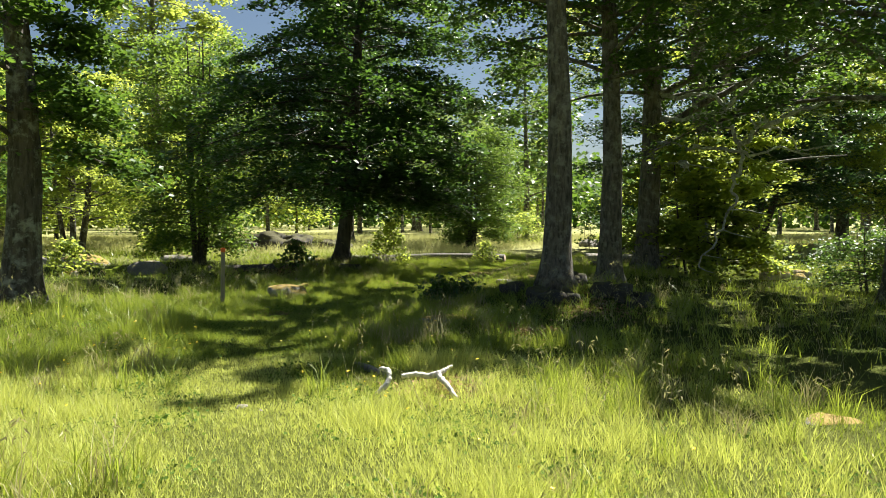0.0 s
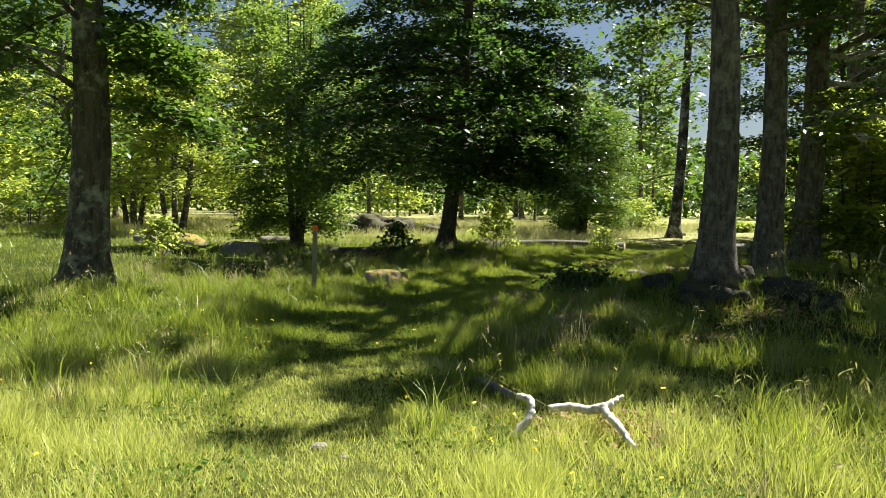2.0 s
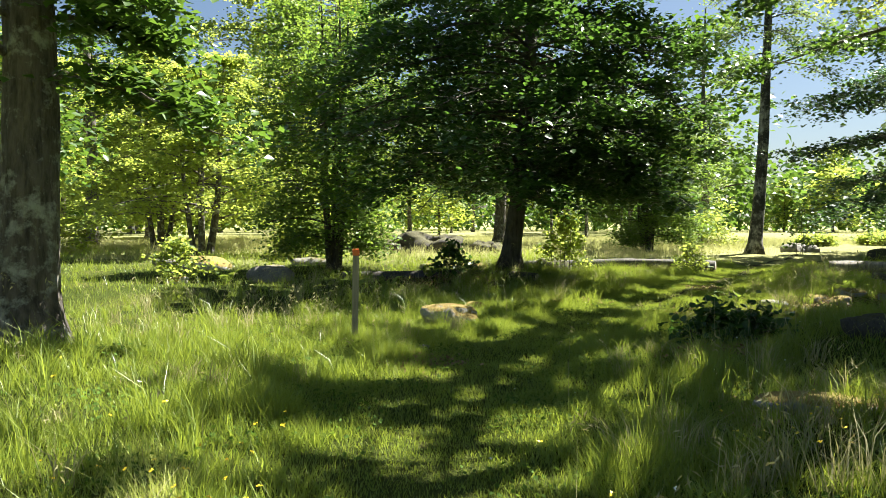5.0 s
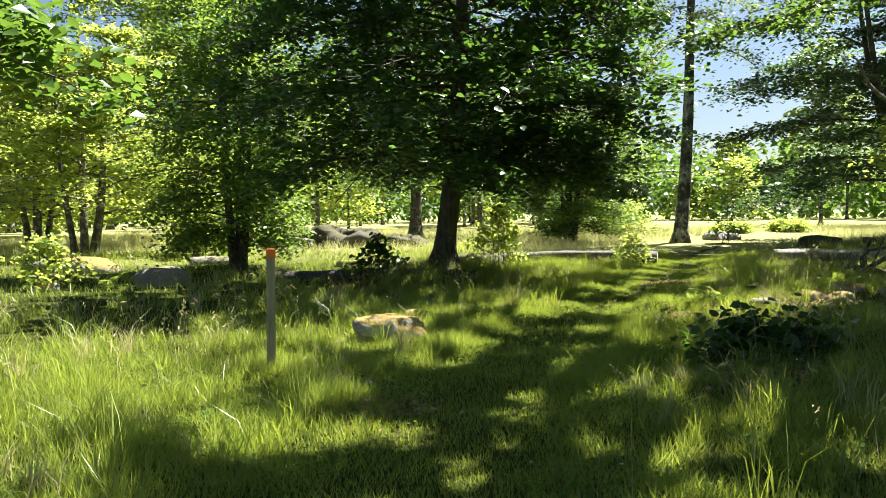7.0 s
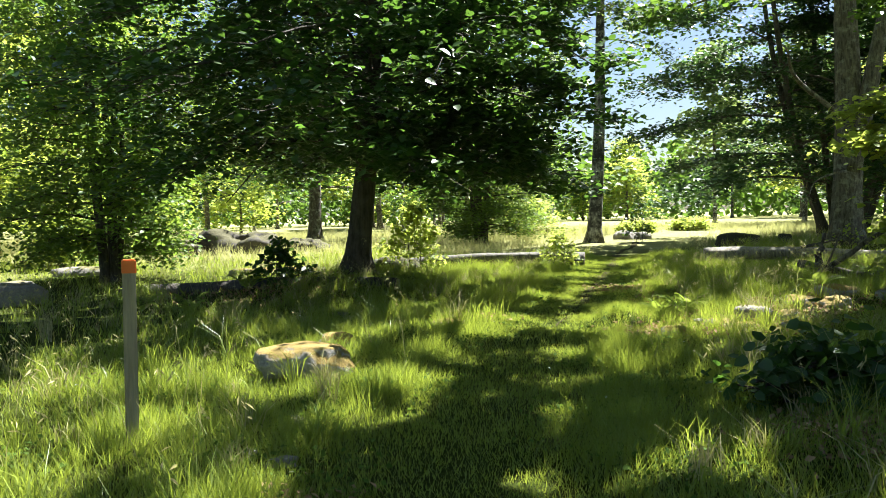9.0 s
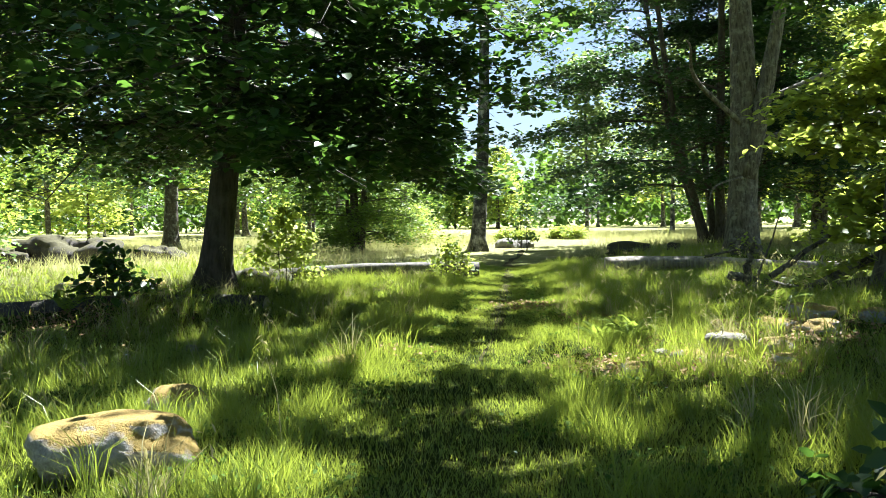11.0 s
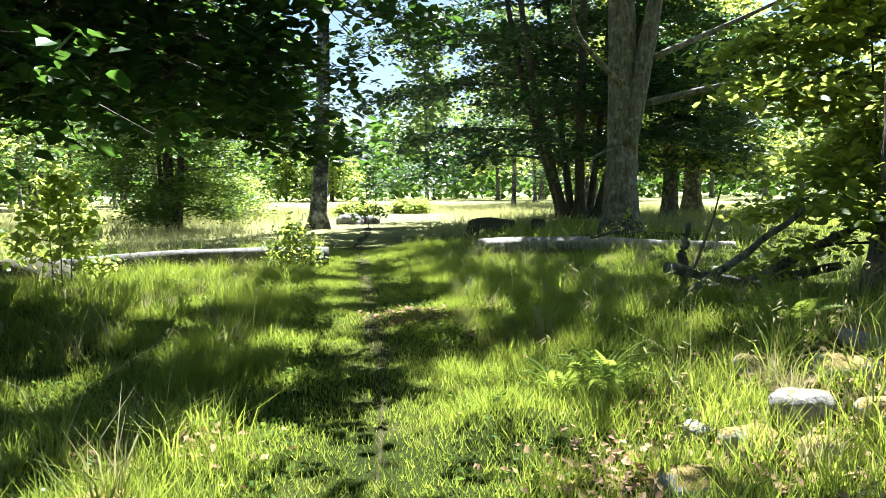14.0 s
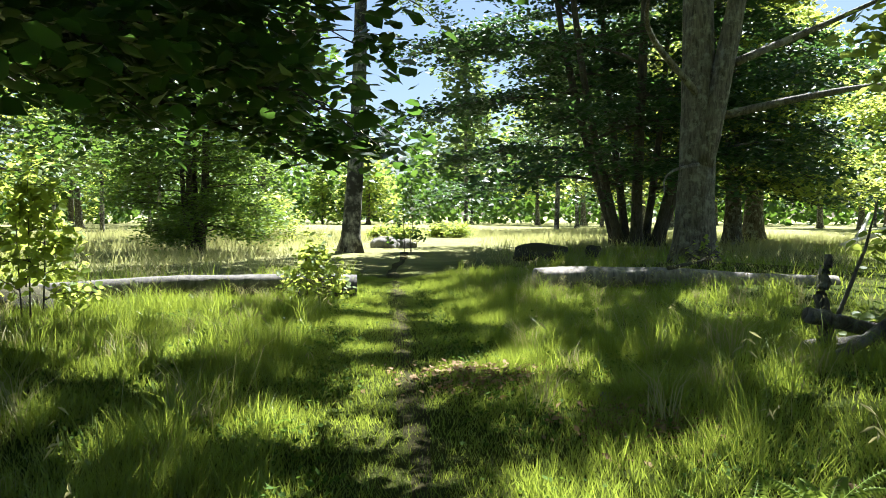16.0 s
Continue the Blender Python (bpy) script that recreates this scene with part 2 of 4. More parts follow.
def ground_z(x, y):
    x, y = np.asarray(x, dtype=float), np.asarray(y, dtype=float)
    z = -0.08 * smoothstep(8, 17, y) + 0.08 * smoothstep(27, 36, y) + 0.05 * wave(x, y, 2.6) + 0.025 * wave(x + 7, y, 0.8)
    for cx, cy, r, h in MOUNDS:
        z = z + h * np.exp(-((x - cx) ** 2 + (y - cy) ** 2) / (r * r))
    return z


def gz(x, y):
    return float(ground_z(x, y))


TRAIL = [(1.2, -6.0), (0.2, 0.0), (-1.0, 4.4), (-2.2, 8.0), (-2.45, 11.0), (-2.3, 13.8), (-1.2, 17.4), (0.3, 21.0), (1.4, 24.0), (2.8, 28.0), (4.6, 33.0), (8.0, 41.0), (14.0, 52.0)]


def trail_distance(x, y):
    best = np.full(np.shape(x), 1e9)
    for (ax, ay), (bx, by) in zip(TRAIL, TRAIL[1:]):
        dx, dy = bx - ax, by - ay
        s = np.clip(((x - ax) * dx + (y - ay) * dy) / (dx * dx + dy * dy), 0, 1)
        best = np.minimum(best, np.hypot(x - ax - s * dx, y - ay - s * dy))
    return best


def tube(points, radii, sides=8, rough=0.0, cap=True, rng=None, lobes=0.0):
    """A tapered tube along points: corners, four-sided faces and the two end fans (as triangles)."""
    p = np.asarray(points, dtype=float)
    n = len(p)
    r = np.asarray(radii, dtype=float)
    tan = np.gradient(p, axis=0)
    tan /= np.linalg.norm(tan, axis=1)[:, None] + 1e-9
    ref = np.where(np.abs(tan[:, 2:3]) > 0.8, np.array([[1.0, 0, 0]]), np.array([[0, 0, 1.0]]))
    u = np.cross(tan, ref)
    u /= np.linalg.norm(u, axis=1)[:, None] + 1e-9
    w = np.cross(tan, u)
    a = np.arange(sides) * 2 * np.pi / sides
    rr = np.repeat(r[:, None], sides, axis=1)
    if rough:
        k = np.arange(n)[:, None] * 1.0
        rr = rr * (1 + rough * (np.sin(3 * a + 0.13 * k + 1) * 0.5 + np.sin(7 * a - 0.11 * k) * 0.4 + np.sin(11 * a + 0.21 * k) * 0.35) + (rng.normal(0, rough * 0.35, (n, sides)) if rng is not None else 0))
    v = p[:, None, :] + rr[..., None] * (np.cos(a)[None, :, None] * u[:, None, :] + np.sin(a)[None, :, None] * w[:, None, :])
    v = v.reshape(-1, 3)
    i, j = np.meshgrid(np.arange(n - 1), np.arange(sides), indexing="ij")
    i, j = i.ravel(), j.ravel()
    quads = np.stack([i * sides + j, i * sides + (j + 1) % sides, (i + 1) * sides + (j + 1) % sides, (i + 1) * sides + j], axis=1)
    tris = np.zeros((0, 3), dtype=int)
    if cap:
        v = np.vstack([v, p[0], p[-1]])
        j = np.arange(sides)
        tris = np.vstack([np.stack([np.full(sides, n * sides), (j + 1) % sides, j], axis=1),
                          np.stack([np.full(sides, n * sides + 1), (n - 1) * sides + j, (n - 1) * sides + (j + 1) % sides], axis=1)])
    return v, quads, tris


def join_tubes(tubes):
    vs, qs, ts, k = [], [], [], 0
    for v, q, t in tubes:
        vs.append(v), qs.append(q + k), ts.append(t + k)
        k += len(v)
    return np.vstack(vs), [np.vstack(qs), np.vstack(ts)]


def unit(v):
    return v / (np.linalg.norm(v, axis=1)[:, None] + 1e-9)


def leaves(points, size, rng, tilt=0.6, wide=0.36, hang=0.25):
    """Folded leaves, four corners each, with their stalk ends at the points."""
    n = len(points)
    s = size * rng.uniform(0.65, 1.25, n)[:, None]
    nor = unit(np.stack([rng.normal(0, tilt, n), rng.normal(0, tilt, n), np.ones(n)], axis=1))
    a = rng.uniform(0, 2 * np.pi, n)
    d = np.stack([np.cos(a), np.sin(a), np.full(n, -hang)], axis=1)
    d = unit(d - nor * np.sum(d * nor, axis=1)[:, None])
    w = np.cross(nor, d)
    base = np.asarray(points)
    v = np.stack([base, base + d * s * 0.45 + w * s * wide + nor * s * 0.08, base + d * s - nor * s * 0.06, base + d * s * 0.45 - w * s * wide + nor * s * 0.08], axis=1).reshape(-1, 3)
    k = np.arange(n)[:, None] * 4
    return v, np.vstack([k + [0, 1, 2], k + [0, 2, 3]])


def round_leaves(points, size, rng, tilt=0.6, hang=0.5):
    """Broad pointed leaves of six corners each."""
    n = len(points)
    s = size * rng.uniform(0.6, 1.25, n)[:, None]
    nor = unit(np.stack([rng.normal(0, tilt, n), rng.normal(0, tilt, n), np.ones(n)], axis=1))
    a = rng.uniform(0, 2 * np.pi, n)
    d = np.stack([np.cos(a), np.sin(a), np.full(n, -hang)], axis=1)
    d = unit(d - nor * np.sum(d * nor, axis=1)[:, None])
    w = np.cross(nor, d)
    p = np.asarray(points)
    v = np.stack([p, p + d * s * 0.12 + w * s * 0.34 + nor * s * 0.05, p + d * s * 0.62 + w * s * 0.33 + nor * s * 0.03, p + d * s - nor * s * 0.1,
                  p + d * s * 0.62 - w * s * 0.33 + nor * s * 0.03, p + d * s * 0.12 - w * s * 0.34 + nor * s * 0.05], axis=1).reshape(-1, 3)
    k = np.arange(n)[:, None] * 6
    return v, np.vstack([k + [0, 1, 2], k + [0, 2, 3], k + [0, 3, 4], k + [0, 4, 5]])


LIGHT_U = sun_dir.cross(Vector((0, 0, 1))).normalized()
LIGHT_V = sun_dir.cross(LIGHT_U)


def dapple_gaps(p, size, share):
    """True where foliage stays: gaps are cut along the sun to dapple the ground."""
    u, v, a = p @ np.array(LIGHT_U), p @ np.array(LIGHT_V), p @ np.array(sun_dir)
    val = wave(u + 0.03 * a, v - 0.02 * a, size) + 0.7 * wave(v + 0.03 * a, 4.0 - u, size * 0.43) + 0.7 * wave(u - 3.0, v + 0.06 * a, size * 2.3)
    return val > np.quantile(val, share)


def limb_curve(p0, az, length, rise, droop, rng, n=9, wobble=0.06):
    s = np.linspace(0, 1, n)
    d = np.array([math.cos(az), math.sin(az), 0])
    side = np.array([-d[1], d[0], 0])
    ph = rng.uniform(0, 6.28)
    return p0 + d * (s * length)[:, None] + np.array([0, 0, 1.0]) * (length * (rise * s - droop * s ** 2))[:, None] + side * (wobble * length * np.sin(s * 5 + ph))[:, None]


def tree(name, label, x, y, height, radius, bark, leaf, limbs, leaf_size, leaf_count, seed, lean=(0.0, 0.0), category="tree", group="",
         sides=14, leaf_spread=0.34, sprays=10, flat=0.42, stems=1, spread=0.0, rough=0.05, split_limbs=True, z=None, tilt=0.48, flare=0.7, limb_thick=0.009, twigwork=True, broad=False, gaps=0.0, gap_size=0.42):
    """A tree: trunk (or several stems), limbs, twigs and a crown of leaves set in sprays along the limbs.
    limbs: rows of (height, azimuth or None, length, rise, droop)."""
    rng = np.random.default_rng(seed)
    base_z = (gz(x, y) if z is None else z) - 0.06
    root = thing(name, pose(x, y, base_z), label, category, group)
    stem_paths = []
    for k in range(stems):
        a = 2 * math.pi * k / max(stems, 1) + 0.5
        hs = np.linspace(0, height, 34)
        f = hs / height
        ox = lean[0] * hs + spread * math.cos(a) * (0.35 + hs * 0.17 * (1 - 0.4 * f)) * (stems > 1) + 0.05 * radius * 6 * np.sin(f * 7 + k) * (1 - np.exp(-hs))
        oy = lean[1] * hs + spread * math.sin(a) * (0.35 + hs * 0.17 * (1 - 0.4 * f)) * (stems > 1) + 0.04 * radius * 6 * np.sin(f * 5 + 2 * k)
        path = np.stack([ox, oy, hs], axis=1)
        rad = radius * (1 - 0.8 * f ** 1.1) * (1 + flare * np.exp(-hs / (radius * 1.1)))
        if stems > 1:
            rad = rad * rng.uniform(0.75, 1.1)
        stem_paths.append((path, rad))
        v, q, t = tube(path, rad, sides, rough, True, rng)
        mesh_object("trunk" if stems == 1 else "stem", v, [q, t], bark, root, smooth=True)
    twigs, pts = [], []
    per = max(1, leaf_count // max(1, len(limbs) * sprays))
    for i, (h0, az, length, rise, droop) in enumerate(limbs):
        path, rad = stem_paths[i % stems]
        az = rng.uniform(0, 2 * np.pi) if az is None else radians(az)
        p0 = np.array([np.interp(h0, path[:, 2], path[:, c]) for c in range(3)])
        r0 = float(np.interp(h0, path[:, 2], rad))
        c = limb_curve(p0, az, length, rise, droop, rng)
        s = np.linspace(0, 1, len(c))
        rl = min(0.5 * r0, 0.012 + limb_thick * length) * (1 - 0.85 * s)
        v, q, t = tube(c, rl + 0.004, 7 if split_limbs else 4)
        if split_limbs:
            mesh_object("limb", v, [q, t], bark, root, smooth=True)
        elif i % 4 == 0:
            twigs.append((v, q, t))
        if not leaf_count:
            continue
        for k in range(sprays):
            u = 0.22 + 0.78 * (k + rng.uniform(0, 0.9)) / sprays
            q0 = np.array([np.interp(u, s, c[:, j]) for j in range(3)])
            sg = 1 if k % 2 else -1
            a2 = az + sg * rng.uniform(0.35, 1.2) * (1.15 - u * 0.6)
            l2 = length * rng.uniform(0.22, 0.42) * (1.15 - 0.55 * u)
            sc = limb_curve(q0, a2, l2, rng.uniform(-0.05, 0.35), rng.uniform(0.15, 0.6), rng, 3)
            if twigwork:
                twigs.append(tube(sc, np.linspace(0.009, 0.003, 3), 3, cap=False))
            m = rng.poisson(per * (0.55 + 0.9 * rng.uniform()))
            ss = rng.uniform(0.1, 1.1, m)
            q = np.stack([np.interp(ss, np.linspace(0, 1, 3), sc[:, j]) for j in range(3)], axis=1)
            w = leaf_spread * (0.6 + 0.25 * l2)
            pts.append(q + rng.normal(0, 1, (m, 3)) * [w, w, w * flat])
    if twigs:
        v, f = join_tubes(twigs)
        tagged(mesh_object("twigwork", v, f, bark, root), kind="stuff")
    if pts:
        pts = np.vstack(pts)
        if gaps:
            pts = pts[dapple_gaps(pts + [x, y, base_z], gap_size, gaps)]
        v, f = (round_leaves if broad else leaves)(pts, leaf_size, rng, tilt)
        mesh_object("crown", v, f, leaf, root)
    return root


def limb_rows(rng, count, low, high, length_at, rise=(0.1, 0.4), droop=(0.2, 0.5), skip=None):
    """Limbs spread round a trunk from low to high, their lengths by length_at(0..1)."""
    rows = []
    for k in range(count):
        f = (k + rng.uniform(0, 0.8)) / count
        az = (k * 137.5 + rng.uniform(-25, 25)) % 360
        if skip and skip(az, f):
            continue
        rows.append((low + (high - low) * f, az, length_at(f) * rng.uniform(0.8, 1.12), rng.uniform(*rise), rng.uniform(*droop)))
    return rows


def boulder(name, label, x, y, size, material, seed, rot=0.0, sink=0.35, sub=3, category="rock", group="", rough=0.16, z=None):
    """A rounded stone, partly sunk into the ground."""
    rng = np.random.default_rng(seed)
    bm = bmesh.new()
    bmesh.ops.create_icosphere(bm, subdivisions=sub, radius=1.0)
    off = Vector(rng.uniform(-50, 50, 3))
    for v in bm.verts:
        d = noise.fractal(v.co * 1.1 + off, 0.9, 2.1, 5) * rough * 1.5 + noise.noise(v.co * 0.7 + off) * rough * 1.6
        q = v.co * (1 + d)
        flat = 0.72
        if q.z > flat:
            q.z = flat + (q.z - flat) * 0.4
        v.co = Vector((q.x * size[0] / 2, q.y * size[1] / 2, q.z * size[2] * 0.62))
    for f in bm.faces:
        f.smooth = True
    me = bpy.data.meshes.new(name)
    bm.to_mesh(me)
    bm.free()
    me.materials.append(material)
    ob = new(name, me)
    zz = gz(x, y) if z is None else z
    ob.matrix_world = pose(x, y, zz + size[2] * (0.5 - sink) * 0.9, 0, 0, rot)
    return tagged(ob, label, category, group)


# ---- ground ----
def grid_lines(lo, hi, step, far):
    core = np.arange(lo, hi + 1e-6, step)
    out = [step * 1.25 ** k for k in range(1, 40)]
    left, right, a, b = [], [], core[0], core[-1]
    for s in out:
        a, b = a - s, b + s
        left.append(a), right.append(b)
        if b > far:
            break
    return np.concatenate([left[::-1], core, right])


gx, gy = grid_lines(-16, 18, 0.22, 1500), grid_lines(-3, 44, 0.22, 1500)
X, Y = np.meshgrid(gx, gy)
near = np.exp(-(np.maximum(0, np.hypot(X, Y - 20) - 45) / 30) ** 2)
Z = ground_z(X, Y) * near
nx, ny = len(gx), len(gy)
idx = np.arange(nx * ny).reshape(ny, nx)
quads = np.stack([idx[:-1, :-1], idx[:-1, 1:], idx[1:, 1:], idx[1:, :-1]], axis=-1).reshape(-1, 4)
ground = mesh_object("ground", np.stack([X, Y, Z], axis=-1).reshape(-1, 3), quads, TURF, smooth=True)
tagged(ground, "grassy meadow ground under open woodland", "ground", kind="structure")

# ---- trees round the walk ----
R = np.random.default_rng(11)


lime_limbs = limb_rows(R, 62, 2.0, 6.0, lambda f: 4.0 + 0.7 * math.sin(f * 3.1), (0.06, 0.30), (0.24, 0.46))
lime_limbs += limb_rows(R, 46, 6.0, 11.2, lambda f: 4.2 - 3.3 * f, (0.2, 0.45), (0.2, 0.45))
lime_limbs = [(h, az, l * (0.8 if az < 60 or az > 300 else 1.0), r, d) for h, az, l, r, d in lime_limbs]
lime_limbs += [(2.1 + 0.1 * k, -70 + (k * 31) % 130, 3.2, 0.1, 0.3) for k in range(8)]
tree("lime_tree", "broad lime tree with dark drooping green crown", -3.1, 23.5, 11.6, 0.21, BARK_LIME, LEAF_LIME,
     lime_limbs, 0.12, 175000, 21, broad=True,
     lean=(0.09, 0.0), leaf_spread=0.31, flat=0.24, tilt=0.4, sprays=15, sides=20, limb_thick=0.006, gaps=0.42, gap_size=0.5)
oak_limbs = limb_rows(R, 34, 2.2, 8.0, lambda f: 3.3 - 1.1 * f, (0.05, 0.4), (0.25, 0.6), lambda az, f: az < 130 or az > 300)
oak_limbs += limb_rows(R, 30, 2.3, 8.0, lambda f: 1.4, (0.05, 0.4), (0.25, 0.5), lambda az, f: 130 < az < 300)
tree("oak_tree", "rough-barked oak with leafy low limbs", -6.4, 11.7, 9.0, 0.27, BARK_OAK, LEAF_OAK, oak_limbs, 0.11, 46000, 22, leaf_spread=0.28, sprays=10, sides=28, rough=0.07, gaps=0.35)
OAK_GROUP = "oaks on the stone mound"
tree("slim_oak", "tall slim oak with a bare grey trunk", 1.95, 13.35, 10.5, 0.245, BARK_GREY, LEAF_OAK,
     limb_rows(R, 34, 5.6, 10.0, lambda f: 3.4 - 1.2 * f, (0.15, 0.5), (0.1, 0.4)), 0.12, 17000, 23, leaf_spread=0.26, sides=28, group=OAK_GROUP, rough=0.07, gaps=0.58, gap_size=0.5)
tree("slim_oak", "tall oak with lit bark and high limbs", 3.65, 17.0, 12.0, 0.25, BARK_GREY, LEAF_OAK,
     # The last five limbs are added to shade the ground by the trail.
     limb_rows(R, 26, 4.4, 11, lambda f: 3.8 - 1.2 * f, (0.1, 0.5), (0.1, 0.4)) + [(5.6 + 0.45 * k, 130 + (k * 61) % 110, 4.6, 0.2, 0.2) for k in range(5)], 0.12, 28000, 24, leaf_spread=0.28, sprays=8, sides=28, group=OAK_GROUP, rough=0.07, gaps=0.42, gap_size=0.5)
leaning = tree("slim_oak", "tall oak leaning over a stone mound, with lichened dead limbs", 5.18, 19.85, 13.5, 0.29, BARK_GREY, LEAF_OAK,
               # The nine long limbs at the end are added above view for shade.
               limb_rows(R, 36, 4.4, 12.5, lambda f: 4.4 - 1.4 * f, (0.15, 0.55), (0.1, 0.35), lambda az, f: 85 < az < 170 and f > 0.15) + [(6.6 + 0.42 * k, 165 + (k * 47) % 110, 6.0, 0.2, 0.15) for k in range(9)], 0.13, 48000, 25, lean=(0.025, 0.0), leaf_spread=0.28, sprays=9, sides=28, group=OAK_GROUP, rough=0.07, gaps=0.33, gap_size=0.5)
tree("side_oak", "shady oak at the wood's edge with dense crown", 8.8, 14.9, 13.5, 0.27, BARK_OAK, LEAF_OAK,
     # Nine more limbs reach left, added to shade the near right ground.
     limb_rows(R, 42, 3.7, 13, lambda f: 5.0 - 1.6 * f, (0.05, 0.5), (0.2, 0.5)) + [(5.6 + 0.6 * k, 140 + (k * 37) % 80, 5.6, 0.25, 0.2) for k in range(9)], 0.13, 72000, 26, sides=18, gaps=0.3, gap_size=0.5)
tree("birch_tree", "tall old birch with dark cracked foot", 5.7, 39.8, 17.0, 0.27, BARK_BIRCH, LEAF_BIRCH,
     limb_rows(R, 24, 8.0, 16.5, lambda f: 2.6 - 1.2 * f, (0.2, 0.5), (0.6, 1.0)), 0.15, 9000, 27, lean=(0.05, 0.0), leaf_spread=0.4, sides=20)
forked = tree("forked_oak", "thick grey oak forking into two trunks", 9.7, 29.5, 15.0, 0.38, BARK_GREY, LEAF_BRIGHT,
              # Eight front limbs, added high out of view, shade the ground below.
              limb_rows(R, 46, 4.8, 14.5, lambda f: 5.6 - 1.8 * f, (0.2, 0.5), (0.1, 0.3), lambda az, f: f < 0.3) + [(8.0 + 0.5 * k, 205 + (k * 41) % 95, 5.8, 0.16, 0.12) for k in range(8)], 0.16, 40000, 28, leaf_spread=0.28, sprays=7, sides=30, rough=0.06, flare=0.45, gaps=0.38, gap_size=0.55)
hs = np.linspace(0, 1, 26)
fd = 0.10 + 1.35 * hs ** 0.9
fork = np.stack([0.8 * fd, -0.6 * fd, 2.0 + 7.5 * hs], axis=1)
v, q, t = tube(fork, 0.25 * (1 - 0.75 * hs), 26, 0.06, True, R)
mesh_object("second_trunk", v, [q, t], BARK_GREY, forked, smooth=True)
for p0, az, length, rise, droop, r0 in (((-0.3, -0.1, 3.4), 215, 3.6, 0.75, 0.35, 0.07), ((-0.25, -0.2, 2.0), 208, 1.6, -0.1, 0.3, 0.03), ((0.5, -0.2, 3.0), -25, 4.5, 0.25, 0.1, 0.09), ((0.7, -0.3, 4.0), -40, 4.0, 0.5, 0.1, 0.08)):
    c = limb_curve(np.array(p0), radians(az), length, rise, droop, R, 12, 0.09)
    v, q, t = tube(c, r0 * (1 - 0.85 * np.linspace(0, 1, 12)) + 0.005, 8, 0.08, True, R)
    mesh_object("limb", v, [q, t], BARK_GREY, forked, smooth=True)
tree("elm_tree", "many-stemmed elm with dense dark crown", 14.6, 37.6, 14.0, 0.17, BARK_LIME, LEAF_DARK,
     limb_rows(R, 84, 1.8, 13.5, lambda f: 6.3 * (1 - 0.72 * f) + 0.5, (0.08, 0.4), (0.2, 0.45)), 0.2, 100000, 29, stems=7, spread=1.9, leaf_spread=0.42, flat=0.25, tilt=0.4, sprays=14, sides=12, limb_thick=0.006, gaps=0.1, gap_size=0.6)
young = tree("young_elm", "young elm with green low twiggy crown", -8.7, 27.6, 8.0, 0.10, BARK_LIME, LEAF_YOUNG,
     limb_rows(R, 66, 0.6, 7.8, lambda f: 1.5 + 0.7 * math.sin(3.0 * f ** 0.8), (0.1, 0.5), (0.2, 0.5)), 0.12, 36000, 30, flat=0.8, tilt=0.6, stems=5, spread=0.4, sides=10, limb_thick=0.007)
copy_thing(young, pose(1.5, 42.0, gz(1.5, 42.0) - 0.06, 0, 0, 130) @ Matrix.Diagonal((1.15, 1.15, 0.8, 1)))
MAPLES = "sunlit maples"
tree("maple_tree", "sunlit field maple with bright green crown", -16.5, 34.5, 8.0, 0.15, BARK_OAK, LEAF_BRIGHT,
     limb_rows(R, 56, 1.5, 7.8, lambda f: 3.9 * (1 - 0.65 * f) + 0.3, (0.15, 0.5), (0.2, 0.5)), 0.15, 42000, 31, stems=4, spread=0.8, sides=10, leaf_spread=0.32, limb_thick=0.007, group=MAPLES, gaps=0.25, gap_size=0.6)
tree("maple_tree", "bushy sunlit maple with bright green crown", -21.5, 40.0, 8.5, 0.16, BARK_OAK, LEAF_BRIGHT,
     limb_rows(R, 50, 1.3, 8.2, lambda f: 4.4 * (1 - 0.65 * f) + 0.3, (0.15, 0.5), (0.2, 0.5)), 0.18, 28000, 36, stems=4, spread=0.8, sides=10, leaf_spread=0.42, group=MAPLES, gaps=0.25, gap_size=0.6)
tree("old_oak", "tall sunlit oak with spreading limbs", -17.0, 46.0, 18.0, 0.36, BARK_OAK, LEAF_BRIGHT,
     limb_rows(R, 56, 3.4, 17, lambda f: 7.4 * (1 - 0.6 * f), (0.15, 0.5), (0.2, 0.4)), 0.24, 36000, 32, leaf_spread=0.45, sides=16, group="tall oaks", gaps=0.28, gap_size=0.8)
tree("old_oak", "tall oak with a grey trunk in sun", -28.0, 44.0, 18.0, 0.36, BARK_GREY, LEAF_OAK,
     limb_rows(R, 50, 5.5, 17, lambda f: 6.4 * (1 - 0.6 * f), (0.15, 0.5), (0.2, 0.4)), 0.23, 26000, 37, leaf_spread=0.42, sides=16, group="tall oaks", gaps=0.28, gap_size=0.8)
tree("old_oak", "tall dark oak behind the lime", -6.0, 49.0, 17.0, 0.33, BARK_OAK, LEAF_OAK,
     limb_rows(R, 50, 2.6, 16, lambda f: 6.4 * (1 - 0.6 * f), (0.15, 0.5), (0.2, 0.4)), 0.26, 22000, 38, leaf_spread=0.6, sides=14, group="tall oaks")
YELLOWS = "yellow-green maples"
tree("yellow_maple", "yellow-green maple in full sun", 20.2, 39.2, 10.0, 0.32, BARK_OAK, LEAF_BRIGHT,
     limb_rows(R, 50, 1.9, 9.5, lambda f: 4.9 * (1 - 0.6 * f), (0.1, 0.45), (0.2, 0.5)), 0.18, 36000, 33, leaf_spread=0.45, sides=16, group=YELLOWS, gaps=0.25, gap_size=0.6)
